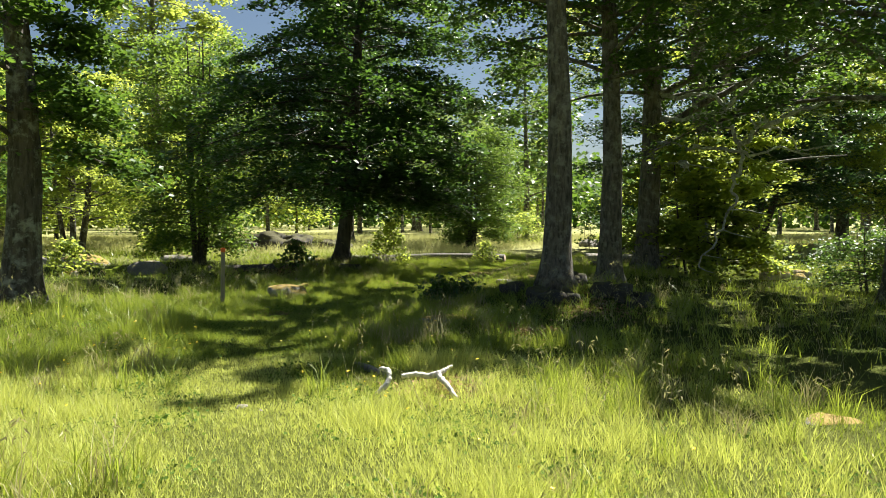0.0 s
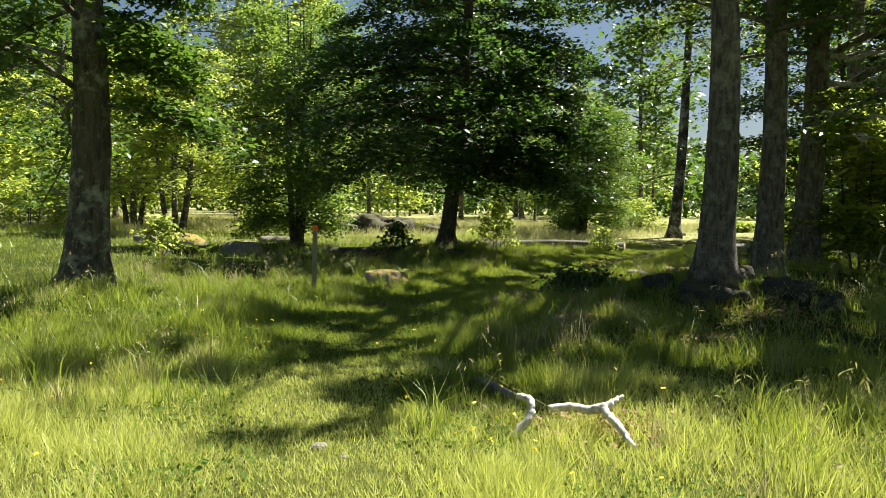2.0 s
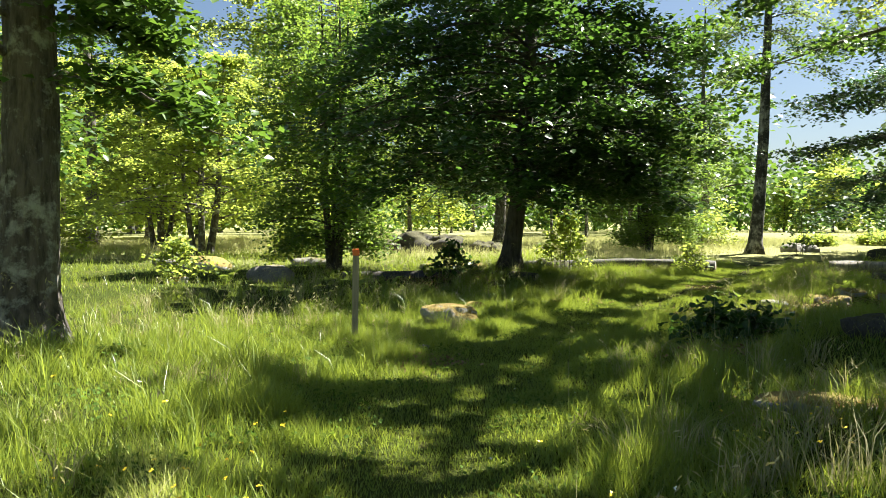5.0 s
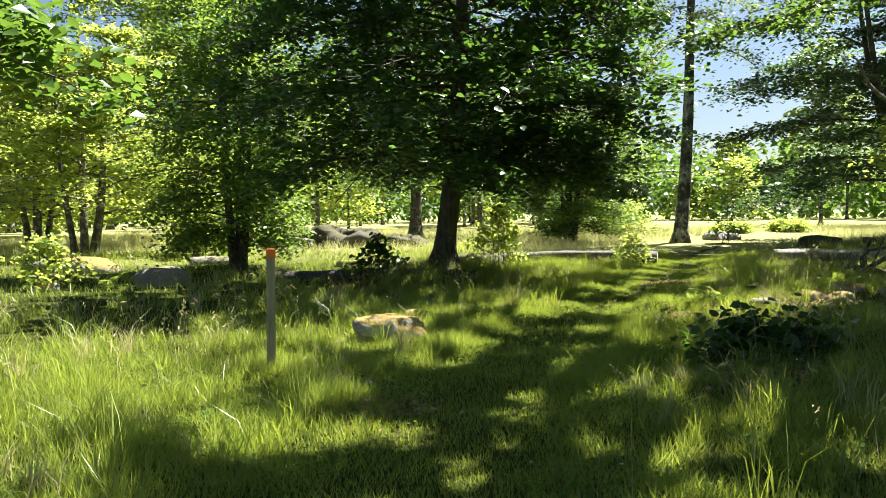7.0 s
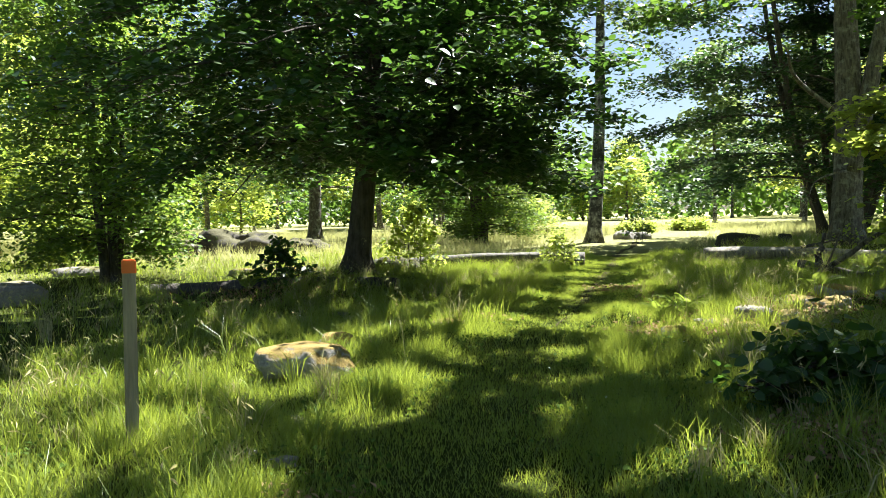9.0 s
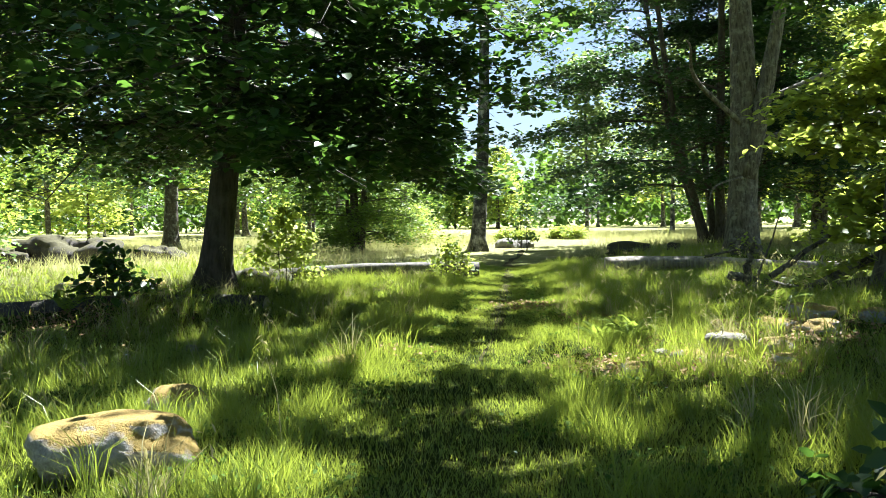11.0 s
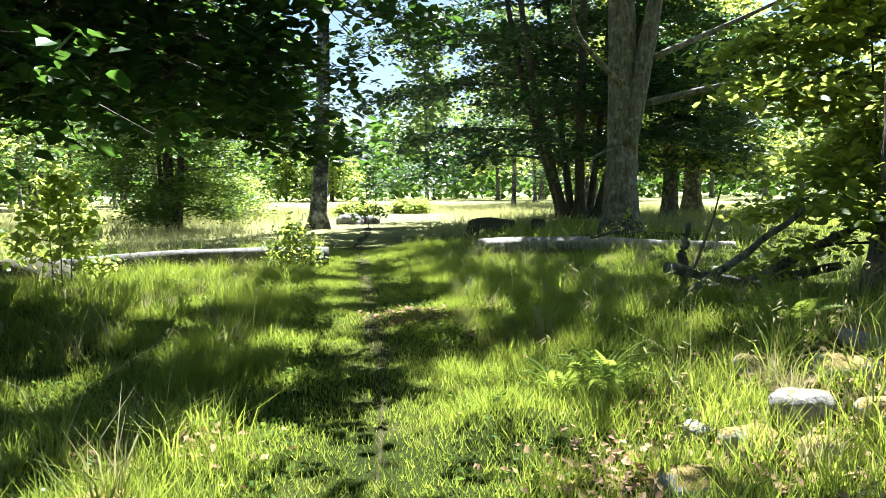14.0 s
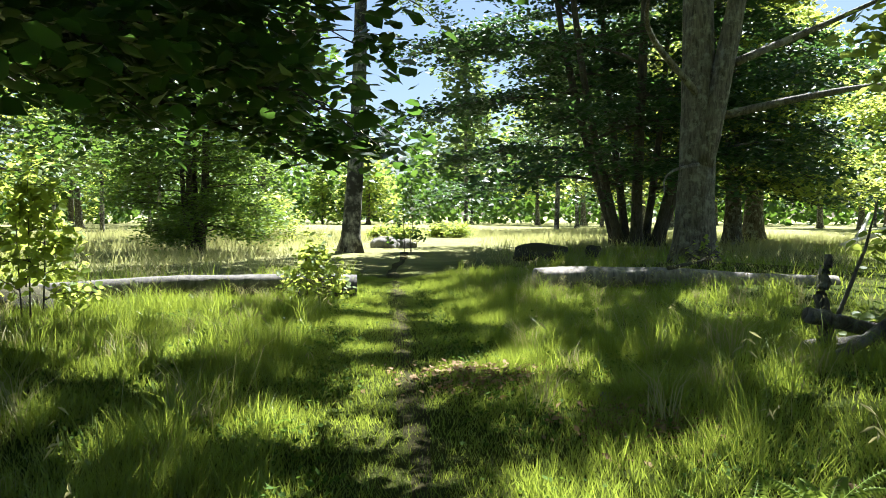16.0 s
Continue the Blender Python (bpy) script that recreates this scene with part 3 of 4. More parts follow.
tree("yellow_maple", "thick-stemmed yellow-green maple in full sun", 24.6, 42.5, 11.0, 0.42, BARK_OAK, LEAF_BRIGHT,
     limb_rows(R, 44, 2.2, 10.5, lambda f: 5.4 * (1 - 0.6 * f), (0.1, 0.45), (0.2, 0.5)), 0.22, 26000, 34, leaf_spread=0.5, sides=14, group=YELLOWS)
tree("hazel_bush", "leafy hazel bush beside fallen branches", 6.9, 20.7, 4.0, 0.04, BARK_LIME, LEAF_BRIGHT,
     limb_rows(R, 40, 0.5, 4.0, lambda f: 1.9 * (1 - 0.3 * f), (0.15, 0.5), (0.2, 0.6)), 0.125, 24000, 35, stems=5, spread=1.0, sides=6, category="bush", flare=0.2, leaf_spread=0.3, flat=0.35, broad=True)
tree("edge_bush", "dark bush at the meadow's edge", 9.9, 17.6, 1.6, 0.03, BARK_LIME, LEAF_OAK,
     limb_rows(R, 22, 0.2, 1.5, lambda f: 1.2 * (1 - 0.3 * f), (0.15, 0.5), (0.2, 0.6)), 0.09, 7000, 39, stems=4, spread=1.0, sides=6, category="bush", flare=0.2)

# ---- bushes under the far trees ----
for k, (bx, by, bh, bl) in enumerate([(-11.8, 33.5, 1.5, 1.1), (11.6, 52.0, 0.6, 0.7), (-24.5, 36.0, 2.4, 2.0), (15.5, 54.0, 0.6, 0.8), (32.0, 38.0, 2.8, 2.6), (4.5, 49.0, 2.0, 2.0)]):
    tree("meadow_bush", ("sunlit green bush in the meadow", "leafy bush below the trees")[k % 2], bx, by, bh, 0.03, BARK_LIME, (LEAF_BRIGHT, LEAF_OAK)[k % 2 if bh > 2 else 0],
         limb_rows(R, 26, 0.15, bh * 0.95, lambda f: bl * (1 - 0.35 * f), (0.2, 0.6), (0.2, 0.5)), 0.15, 5200, 70 + k, stems=4, spread=0.9, sides=5, category="bush", group="meadow bushes", leaf_spread=0.4, twigwork=False, split_limbs=False)

# ---- far woods: a few kinds, repeated ----
kinds = []
for k, (leafmat, h, n) in enumerate([(LEAF_BRIGHT, 14, 2500), (LEAF_OAK, 16, 2600), (LEAF_BIRCH, 15, 2300), (LEAF_BRIGHT, 9, 2200)]):
    low = (3.0, 3.4, 4.4, 1.3)[k]
    kinds.append(tree("far_tree", ("pale green far tree at the meadow's edge", "dark green far oak in open woodland", "slender far birch with pale trunk", "low far bushy tree")[k],
                      (-33, 34, 24, -27)[k], (58, 62, 70, 54)[k], h, (0.22, 0.27, 0.17, 0.15)[k], (BARK_OAK, BARK_OAK, BARK_BIRCH, BARK_LIME)[k], leafmat,
                      limb_rows(R, 30, low, h * 0.95, lambda f: (4.8, 5.4, 2.8, 4.0)[k] * (1 - 0.65 * f), (0.15, 0.5), (0.2, 0.5)),
                      0.54, n, 50 + k, leaf_spread=0.9, sprays=7, sides=8, split_limbs=False, group="far woods", twigwork=False))
F = np.random.default_rng(5)
placed = [(-33, 58), (34, 62), (24, 70), (-27, 54)]
tries = 0
while len(placed) < 90 and tries < 4000:
    tries += 1
    a, d = radians(F.uniform(-64, 72)), F.uniform(50, 125)
    x, y = d * math.sin(a), d * math.cos(a)
    if d < 70 and F.uniform() < 0.5 or radians(8) < a < radians(20) and d < 112:
        continue
    if min(math.hypot(x - px, y - py) for px, py in placed) < 5.5:
        continue
    placed.append((x, y))
    s = F.uniform(0.8, 1.25)
    copy_thing(kinds[int(F.integers(0, 4))], pose(x, y, -0.08, 0, 0, F.uniform(0, 360)) @ Matrix.Diagonal((s, s, s * F.uniform(0.9, 1.1), 1)))
# Unseen far-tree copies, added behind the walk's start to close the surroundings.
for k in range(10):
    a, d = radians(110 + k * 15.0), 30 + 9 * F.uniform()
    copy_thing(kinds[k % 2], pose(d * math.sin(a), d * math.cos(a), -0.05, 0, 0, 77 * k))
n = 46000
a, d = F.uniform(-1.4, 1.5, n), F.uniform(118, 150, n)
top = 9 + 5 * wave(a * 40, d * 0.1, 1.0) + 2 * wave(a * 130, d * 0.2, 1.0)
pts = np.stack([d * np.sin(a), d * np.cos(a), F.uniform(0, 1, n) ** 0.8 * np.maximum(top, 4) + 0.3], axis=1)
v, f = leaves(pts, 1.25, F, 1.2)
tagged(mesh_object("far_woods", v, f, LEAF_OAK), "dense green woods closing the distance", "woods", kind="stuff")

# ---- stones ----
boulder("mossy_boulder", "pale granite boulder capped with brown moss", -3.3, 16.5, (0.82, 0.55, 0.42), ROCK_MOSS, 3, 12, sub=5)
boulder("grey_boulder", "bare grey granite boulder in the grass", -9.0, 23.6, (1.1, 0.8, 0.62), ROCK_BARE, 4)
boulder("mossy_boulder", "low boulder covered with golden moss", -13.2, 28.2, (1.9, 1.0, 0.6), ROCK_MOSS, 5)
boulder("pale_boulder", "pale bare boulder beside a mossy one", -14.4, 28.0, (0.9, 0.6, 0.45), ROCK_BARE, 15)
boulder("pale_boulder", "flat pale boulder in sunny grass", -10.1, 29.6, (1.6, 0.9, 0.36), ROCK_BARE, 16)
boulder("mossy_boulder", "small rusty moss-covered stone", -10.8, 22.3, (0.5, 0.4, 0.25), ROCK_MOSS, 17)
boulder("mossy_boulder", "flat stone under thin mossy turf", 0.1, 11.0, (0.9, 0.6, 0.16), ROCK_MOSS, 6, 10)
boulder("mossy_boulder", "low moss-covered stone in long grass", 2.95, 5.8, (0.5, 0.42, 0.2), ROCK_MOSS, 18, sink=0.95)
boulder("mossy_boulder", "rounded stone with golden moss beside the trail", -3.1, 17.55, (0.42, 0.36, 0.24), ROCK_MOSS, 19)
boulder("mossy_boulder", "small golden mossy stone in shade", -1.9, 18.5, (0.35, 0.25, 0.16), ROCK_MOSS, 20)
boulder("mossy_boulder", "small golden mossy stone in shade", 0.45, 17.75, (0.34, 0.26, 0.17), ROCK_MOSS, 21)
boulder("grey_boulder", "rounded stone at the lime's foot", -2.35, 28.6, (1.0, 0.8, 0.6), ROCK_SHADE_DARK, 22)
boulder("mossy_boulder", "low mossy stone behind the lime", -4.8, 28.9, (1.0, 0.6, 0.32), ROCK_MOSS, 23)
boulder("mossy_boulder", "flat mossy stone behind the lime", -5.8, 28.8, (1.2, 0.7, 0.26), ROCK_MOSS, 24)
for k, (x, y, w) in enumerate([(-2.79, 6.57, 0.09), (-1.71, 6.52, 0.11), (-1.5, 6.3, 0.06), (-3.22, 14.88, 0.14), (-3.18, 13.87, 0.17), (-3.38, 14.09, 0.11), (-3.17, 20.0, 0.28), (1.76, 21.4, 0.16), (1.72, 21.2, 0.12)]):
    boulder("pale_stone", "small pale stone lying in the turf", x, y, (w, w * 0.7, w * 0.4), ROCK_BARE, 220 + k, 50 * k, 0.35, 3, "stone", "small pale stones")
S = np.random.default_rng(31)
for k in range(34):
    a, d = S.uniform(0, 6.28), S.uniform(0.35, 1.0)
    x, y = 2.2 + 1.35 * d * math.cos(a), 13.1 + 0.75 * d * math.sin(a)
    w = S.uniform(0.18, 0.38)
    boulder("mound_stone", "dark mossy stone heaped round an oak", x, y, (w, w * 0.8, w * 0.75), ROCK_SHADE_DARK, 100 + k, S.uniform(0, 180), 0.2, 3, "stone", "stones heaped round the oaks", 0.22)
for k in range(9):
    x, y = 8.9 + S.uniform(-0.9, 0.9), 20.8 + S.uniform(-0.4, 0.4)
    w = S.uniform(0.3, 0.6)
    boulder("heap_stone", "rusty mossy stone in a low heap", x, y, (w, w * 0.8, w * 0.6), ROCK_MOSS, 140 + k, S.uniform(0, 180), 0.2, 3, "stone", "low stone heap")
for k, (x, y, w, h, m) in enumerate([(1.45, 18.05, 0.42, 0.34, ROCK_BARE), (1.05, 18.0, 0.34, 0.2, ROCK_MOSS), (1.75, 17.75, 0.4, 0.22, ROCK_MOSS), (2.15, 18.3, 0.45, 0.2, ROCK_MOSS), (2.7, 18.5, 0.5, 0.24, ROCK_MOSS),
                                     (1.25, 17.75, 0.3, 0.14, ROCK_MOSS), (0.95, 18.25, 0.24, 0.12, ROCK_BARE), (2.4, 17.95, 0.42, 0.2, ROCK_MOSS), (1.9, 18.7, 0.36, 0.18, ROCK_MOSS), (1.55, 17.35, 0.36, 0.18, ROCK_MOSS), (3.1, 18.1, 0.4, 0.2, ROCK_MOSS)]):
    boulder("cairn_stone", ("rounded grey stone in a sunny stone heap", "moss-grown stone in a sunny stone heap")[m is ROCK_MOSS], x, y, (w * 0.95, w * 0.72, h * 0.85), m, 160 + k, 40 * k, 0.4, 4, "stone", "sunny stone heap")
for k, (x, y, w, h) in enumerate([(-10.6, 38.6, 2.6, 0.9), (-8.6, 39.2, 2.4, 1.25), (-7.2, 38.6, 1.8, 1.1), (-5.7, 40.0, 2.2, 0.9), (-9.6, 38.0, 1.6, 0.7), (-13.5, 41.0, 3.2, 0.8)]):
    boulder("dark_boulder", "mossy boulder under the trees, darkened for shade", x, y, (w * 0.8, w * 0.6, h * 0.8), ROCK_SHADE_DARK, 180 + k, 33 * k, 0.2, 4, "rock", "dark boulders", 0.45)
boulder("dark_boulder", "dark squarish mossy boulder in the meadow", 8.7, 33.8, (1.25, 0.8, 0.5), ROCK_SHADE_DARK, 190, -20, 0.2)
boulder("tree_stump", "dark old tree stump in the grass", 10.4, 34.0, (0.42, 0.42, 0.45), ROCK_SHADE_DARK, 191, 0, 0.15, 4, "stump")
for k in range(12):
    x, y = 8.0 + S.uniform(-1.3, 1.3), 43.6 + S.uniform(-0.5, 0.5)
    w = S.uniform(0.4, 0.9)
    boulder("pale_stone", "pale stone in a bright heap by the birch", x, y, (w, w * 0.7, w * 0.6), ROCK_BARE, 200 + k, S.uniform(0, 180), 0.2, 3, "stone", "bright stone heap")

# ---- logs ----
def log(name, label, a, b, r0, r1, material, seed, sides=22, bend=0.05, category="log"):
    rng = np.random.default_rng(seed)
    a, b = np.array(a, dtype=float), np.array(b, dtype=float)
    s = np.linspace(0, 1, 40)
    p = a + (b - a) * s[:, None]
    p[:, 2] = np.maximum(p[:, 2], 0) * 0 + p[:, 2] + bend * np.sin(s * 5)
    root = thing(name, pose(*a), label, category)
    v, q, t = tube(p - a, (r0 + (r1 - r0) * s) * (1 + 0.04 * np.sin(s * 17)), sides, 0.05, True, rng)
    mesh_object("trunk", v, [q, t], material, root, smooth=False)
    d = (a - b) / np.linalg.norm(a - b)
    v, q, t = tube(np.array([d * -0.01, d * 0.006]), [r0 * 0.93, r0 * 0.9], sides, 0.03, True, rng)
    mesh_object("cut_end", v, [q, t], CUT_WOOD, root, "pale sawn end")
    return root


log("fallen_log", "long weathered barkless log lying in the grass", (5.2, 28.1, gz(5.2, 28.1) + 0.20), (10.2, 26.6, gz(10.2, 26.6) + 0.08), 0.19, 0.12, LOG_WOOD, 7, 26)
log("fallen_log", "grey log, darkened for shade, lying in tall grass", (2.25, 28.2, gz(2.2, 28.2) + 0.16), (-3.6, 29.9, gz(-3.6, 29.9) + 0.12), 0.18, 0.14, LOG_SHADE_TONED, 8, 26)
log("rotten_log", "dark rotten log in the lime's shade", (-2.4, 22.35, gz(-2.4, 22.35) + 0.03), (-7.4, 24.4, gz(-7.4, 24.4) + 0.06), 0.13, 0.16, BARK_LIME, 9, 20)
log("grey_log", "short grey log in trail-side grass", (-0.95, 8.4, gz(-0.95, 8.4) + 0.01), (-0.55, 7.8, gz(-0.55, 7.8) + 0.02), 0.045, 0.04, LOG_WOOD, 10, 14, 0.01)


def stick(parent, name, pts, r0, r1, material, seed, label=""):
    """A crooked bare branch through a few places, smoothed."""
    rng = np.random.default_rng(seed)
    p = np.array(pts, dtype=float)
    k = np.linspace(0, len(p) - 1, 6 * len(p))
    c = np.stack([np.interp(k, np.arange(len(p)), p[:, i]) for i in range(3)], axis=1)
    for _ in range(2):
        c[1:-1] = (c[:-2] + 2 * c[1:-1] + c[2:]) / 4
    c[1:-1] += rng.normal(0, r0 * 0.12, (len(c) - 2, 3))
    v, q, t = tube(c, np.linspace(r0, r1, len(c)), 10, 0.08, True, rng)
    return mesh_object(name, v, [q, t], material, parent, label, smooth=True)


# bleached antler-like branch
antler = thing("dead_branch", pose(-0.3, 6.85, 0), "bleached barkless branch lying in sunlit grass", "branch")
stick(antler, "branch", [(-0.08, 0.18, 0.15), (0.05, 0.19, 0.17), (0.17, 0.19, 0.15), (0.27, 0.17, 0.18)], 0.022, 0.032, DEAD_WOOD, 1)
stick(antler, "prong", [(0.26, 0.17, 0.175), (0.31, 0.2, 0.2), (0.38, 0.24, 0.235)], 0.028, 0.012, DEAD_WOOD, 2)
stick(antler, "prong", [(0.25, 0.17, 0.17), (0.33, 0.04, 0.11), (0.43, -0.08, 0.0)], 0.028, 0.018, DEAD_WOOD, 3)
half = thing("dead_branch", pose(-0.3, 6.85, 0), "short bleached stick leaning in grass", "branch")
stick(half, "branch", [(-0.31, -0.04, 0.0), (-0.18, 0.01, 0.15), (-0.19, 0.09, 0.23), (-0.27, 0.18, 0.22)], 0.026, 0.02, DEAD_WOOD, 4)

# lichened dead limbs of the leaning oak, given from its foot
for k, pts in enumerate([[(0.3, 0, 4.6), (1.2, -0.9, 4.5), (2.3, -1.7, 3.6), (2.9, -2.0, 3.2)], [(0.25, 0, 3.4), (0.9, -1.2, 3.2), (2.0, -1.9, 2.9), (3.4, -2.4, 3.2)],
                         [(0.3, 0, 4.0), (1.4, -1.4, 4.0), (1.75, -1.8, 3.2), (1.6, -1.9, 2.5), (1.45, -2.0, 1.9), (1.1, -2.1, 1.0), (0.7, -2.2, 0.5)], [(1.75, -1.8, 3.2), (2.3, -2.1, 3.9), (3.4, -2.5, 4.5)],
                         [(0.2, 0, 2.9), (0.6, -1.4, 2.75), (0.4, -1.9, 2.7)], [(2.3, -1.7, 3.6), (3.6, -2.2, 4.2), (4.4, -2.4, 4.0)], [(1.4, -1.4, 4.0), (2.6, -1.8, 4.9), (3.9, -2.2, 5.2)]]):
    rng = np.random.default_rng(500 + k)
    p = np.array(pts, dtype=float)
    u = np.linspace(0, len(p) - 1, 4 * len(p))
    c = np.stack([np.interp(u, np.arange(len(p)), p[:, i]) for i in range(3)], axis=1)
    c[1:] += rng.normal(0, 0.07, (len(c) - 1, 3))
    stick(leaning, "dead_limb", c, 0.06, 0.016, LICHEN, 20 + k, "pale lichened dead limb")
    for i in range(3, len(c), 2):
        tip = c[i] + rng.normal(0, 1, 3) * [0.35, 0.25, 0.12] + [0.15, 0, -0.12]
        stick(leaning, "dead_twig", [c[i], (c[i] + tip) / 2 + rng.normal(0, 0.04, 3), tip], 0.018, 0.006, LICHEN, 700 + 40 * k + i)
for k, pts in enumerate([[(0.3, -0.05, 3.7), (1.6, -0.5, 4.5), (3.4, -0.9, 5.3), (5.8, -1.2, 6.6)], [(0.3, -0.05, 4.6), (1.7, -0.3, 5.3), (3.6, -0.5, 6.0), (5.4, -0.6, 6.3)]]):
    stick(leaning, "low_limb", pts, 0.1, 0.035, BARK_OAK, 90 + k)

# dead wood beside the hazel
for k, (label, pts, r0, r1) in enumerate([
        ("long dead pole propped on fallen branches", [(3.9, 21.7, -0.03), (4.5, 21.35, 0.45), (5.15, 20.95, 1.05)], 0.052, 0.03),
        ("dark crooked fallen branch", [(4.2, 22.0, 0.38), (4.9, 21.9, 0.22), (5.8, 21.8, 0.05)], 0.07, 0.05),
        ("dark fallen branch on the ground", [(4.5, 22.3, 0.02), (5.4, 21.9, 0.12), (6.6, 21.6, 0.3)], 0.08, 0.05),
        ("forked dead limb standing in the pile", [(4.75, 22.2, -0.05), (4.7, 22.3, 0.45), (4.85, 22.35, 0.85)], 0.085, 0.03),
        ("grey dead limb leaning on the pile", [(5.4, 22.2, 0.0), (6.2, 21.7, 0.5), (6.8, 21.4, 0.85)], 0.07, 0.04),
        ("thin bare twig in the dead wood", [(4.8, 22.2, 0.3), (5.0, 22.1, 0.9), (5.15, 22.1, 1.35)], 0.02, 0.006),
        ("long dead stick lying in shaded grass", [(2.4, 21.85, 0.02), (3.0, 21.75, 0.0), (3.5, 21.8, 0.03), (4.1, 21.6, 0.0)], 0.035, 0.02),
        ("short stub leaning on the log", [(9.3, 26.2, 0.0), (9.45, 26.3, 0.4)], 0.035, 0.02),
        ("dark short branch across the log", [(7.2, 27.3, 0.35), (7.9, 27.1, 0.5)], 0.035, 0.02)]):
    foot = np.array(pts[0])
    b = thing("fallen_branch", pose(foot[0], foot[1], foot[2] - 0.05), label, "branch", "fallen dead wood")
    stick(b, "branch", np.array(pts) - foot, r0, r1, (LOG_WOOD, BARK_GREY, BARK_LIME)[(1, 1, 2, 1, 1, 1, 0, 0, 2)[k]], 40 + k)
for k, pts in enumerate([[(22.0, 36.0, 0.1), (26.0, 38.0, 0.5), (30.0, 38.5, 1.4)], [(24.0, 37.0, 0.3), (25.2, 37.4, 1.3)], [(25.5, 37.8, 0.4), (28.0, 39.0, 0.4)]]):
    foot = np.array(pts[0])
    b = thing("windfall_branch", pose(*pts[0]), "pale barkless windfall branch in the sun", "branch", "windfall branches")
    stick(b, "branch", np.array(pts) - foot, 0.12, 0.05, DEAD_WOOD, 60 + k)


# ---- saplings, ferns and shrubs ----
def sapling(label, x, y, h, width, leaf, size, count, seed, category="sapling"):
    return tree("sapling", label, x, y, h, 0.013, BARK_LIME, leaf, limb_rows(np.random.default_rng(seed), 14, 0.12 * h, 0.98 * h, lambda f: width * (1 - 0.5 * f), (0.3, 0.8), (0.1, 0.4)),
                size, count, seed, stems=3, spread=0.35, sides=5, category=category, leaf_spread=0.15, sprays=6, flat=0.9, tilt=0.8, flare=0.1, limb_thick=0.004, broad=True)


sapling("leafy young sapling beside the lime", -1.9, 27.4, 1.7, 0.62, LEAF_BRIGHT, 0.11, 1100, 300)
sapling("small sunlit sapling by the log", 1.55, 27.8, 0.85, 0.36, LEAF_BRIGHT, 0.085, 700, 301)
sapling("low lime shoots with large leaves", -4.4, 23.0, 0.7, 0.45, LEAF_LIME, 0.11, 420, 302)
sapling("dark low lime shrub with large leaves", 0.0, 14.35, 0.36, 0.32, LEAF_LIME, 0.09, 800, 303, "shrub")
sapling("dark low shrub with large leaves", 0.4, 14.3, 0.3, 0.3, LEAF_LIME, 0.09, 500, 304, "shrub")
sapling("thin young sapling in the sunny meadow", 7.3, 39.0, 2.2, 0.4, LEAF_OAK, 0.12, 260, 305)
sapling("leafy shoots at the oak's foot", 9.2, 28.6, 0.55, 0.3, LEAF_BRIGHT, 0.09, 160, 306)
sapling("sunlit leafy shoots in tall grass", -11.0, 22.6, 1.0, 0.6, LEAF_BRIGHT, 0.10, 900, 307)


def fern(label, x, y, fronds, length, seed):
    rng = np.random.default_rng(seed)
    root = thing("fern", pose(x, y, gz(x, y)), label, "fern", "ferns")
    for k in range(fronds):
        c = limb_curve(np.array([0, 0, 0.0]), k * 6.283 / fronds + rng.uniform(-0.3, 0.3), length * rng.uniform(0.7, 1.1), rng.uniform(1.1, 1.7), rng.uniform(0.7, 1.1), rng, 40, 0.03)
        tan = unit(np.gradient(c, axis=0))
        side = unit(np.cross(tan, [0, 0, 1.0]))
        vs, fs = [], []
        for i in range(2, 40, 2):
            w = length * 0.26 * (1 - i / 41) ** 0.9 * min(1.0, i / 7) + 0.003
            for sg in (-1, 1):
                b = len(vs)
                d = side[i] * sg * w + tan[i] * w * 0.45
                vs += [c[i] - tan[i] * 0.001, c[i] + tan[i] * length * 0.010, c[i] + d * 0.6 + tan[i] * length * 0.008 + [0, 0, 0.004], c[i] + d + [0, 0, -0.012]]
                fs += [(b, b + 1, b + 2), (b, b + 2, b + 3)]
        v, q, t = tube(c, np.linspace(0.005, 0.001, 40), 3, cap=False)
        k0 = len(v)
        mesh_object("frond", np.vstack([v, np.array(vs)]), [q, np.array(fs) + k0], LEAF_FERN, root)
    return root


for k, (x, y, n, l) in enumerate([(1.1, 19.15, 15, 0.36), (0.9, 19.4, 11, 0.32), (1.25, 19.4, 12, 0.34), (-4.9, 23.0, 7, 0.45), (2.9, 19.3, 9, 0.5), (-6.2, 21.5, 7, 0.45), (-5.4, 21.0, 7, 0.4), (-9.9, 23.0, 8, 0.6)]):
    fern("bright green fern in dappled light", x, y, n, l, 400 + k)

# ---- stake ----
stake = thing("marker_stake", pose(-4.15, 14.5, gz(-4.15, 14.5) - 0.1, 0, 1.0, 20), "grey wooden stake with orange painted top", "stake")
bm = bmesh.new()
bmesh.ops.create_cube(bm, size=1, matrix=Matrix.Translation((0, 0, 0.6)) @ Matrix.Diagonal((0.075, 0.045, 1.2, 1)))
bmesh.ops.bevel(bm, geom=bm.edges[:], offset=0.006, segments=2, affect="EDGES")
part("post", bm, STAKE_WOOD, stake)
bm = bmesh.new()
bmesh.ops.create_cube(bm, size=1, matrix=Matrix.Translation((0, 0, 1.165)) @ Matrix.Diagonal((0.081, 0.051, 0.09, 1)))
bmesh.ops.bevel(bm, geom=bm.edges[:], offset=0.008, segments=2, affect="EDGES")
part("painted_top", bm, ORANGE, stake, "orange paint")


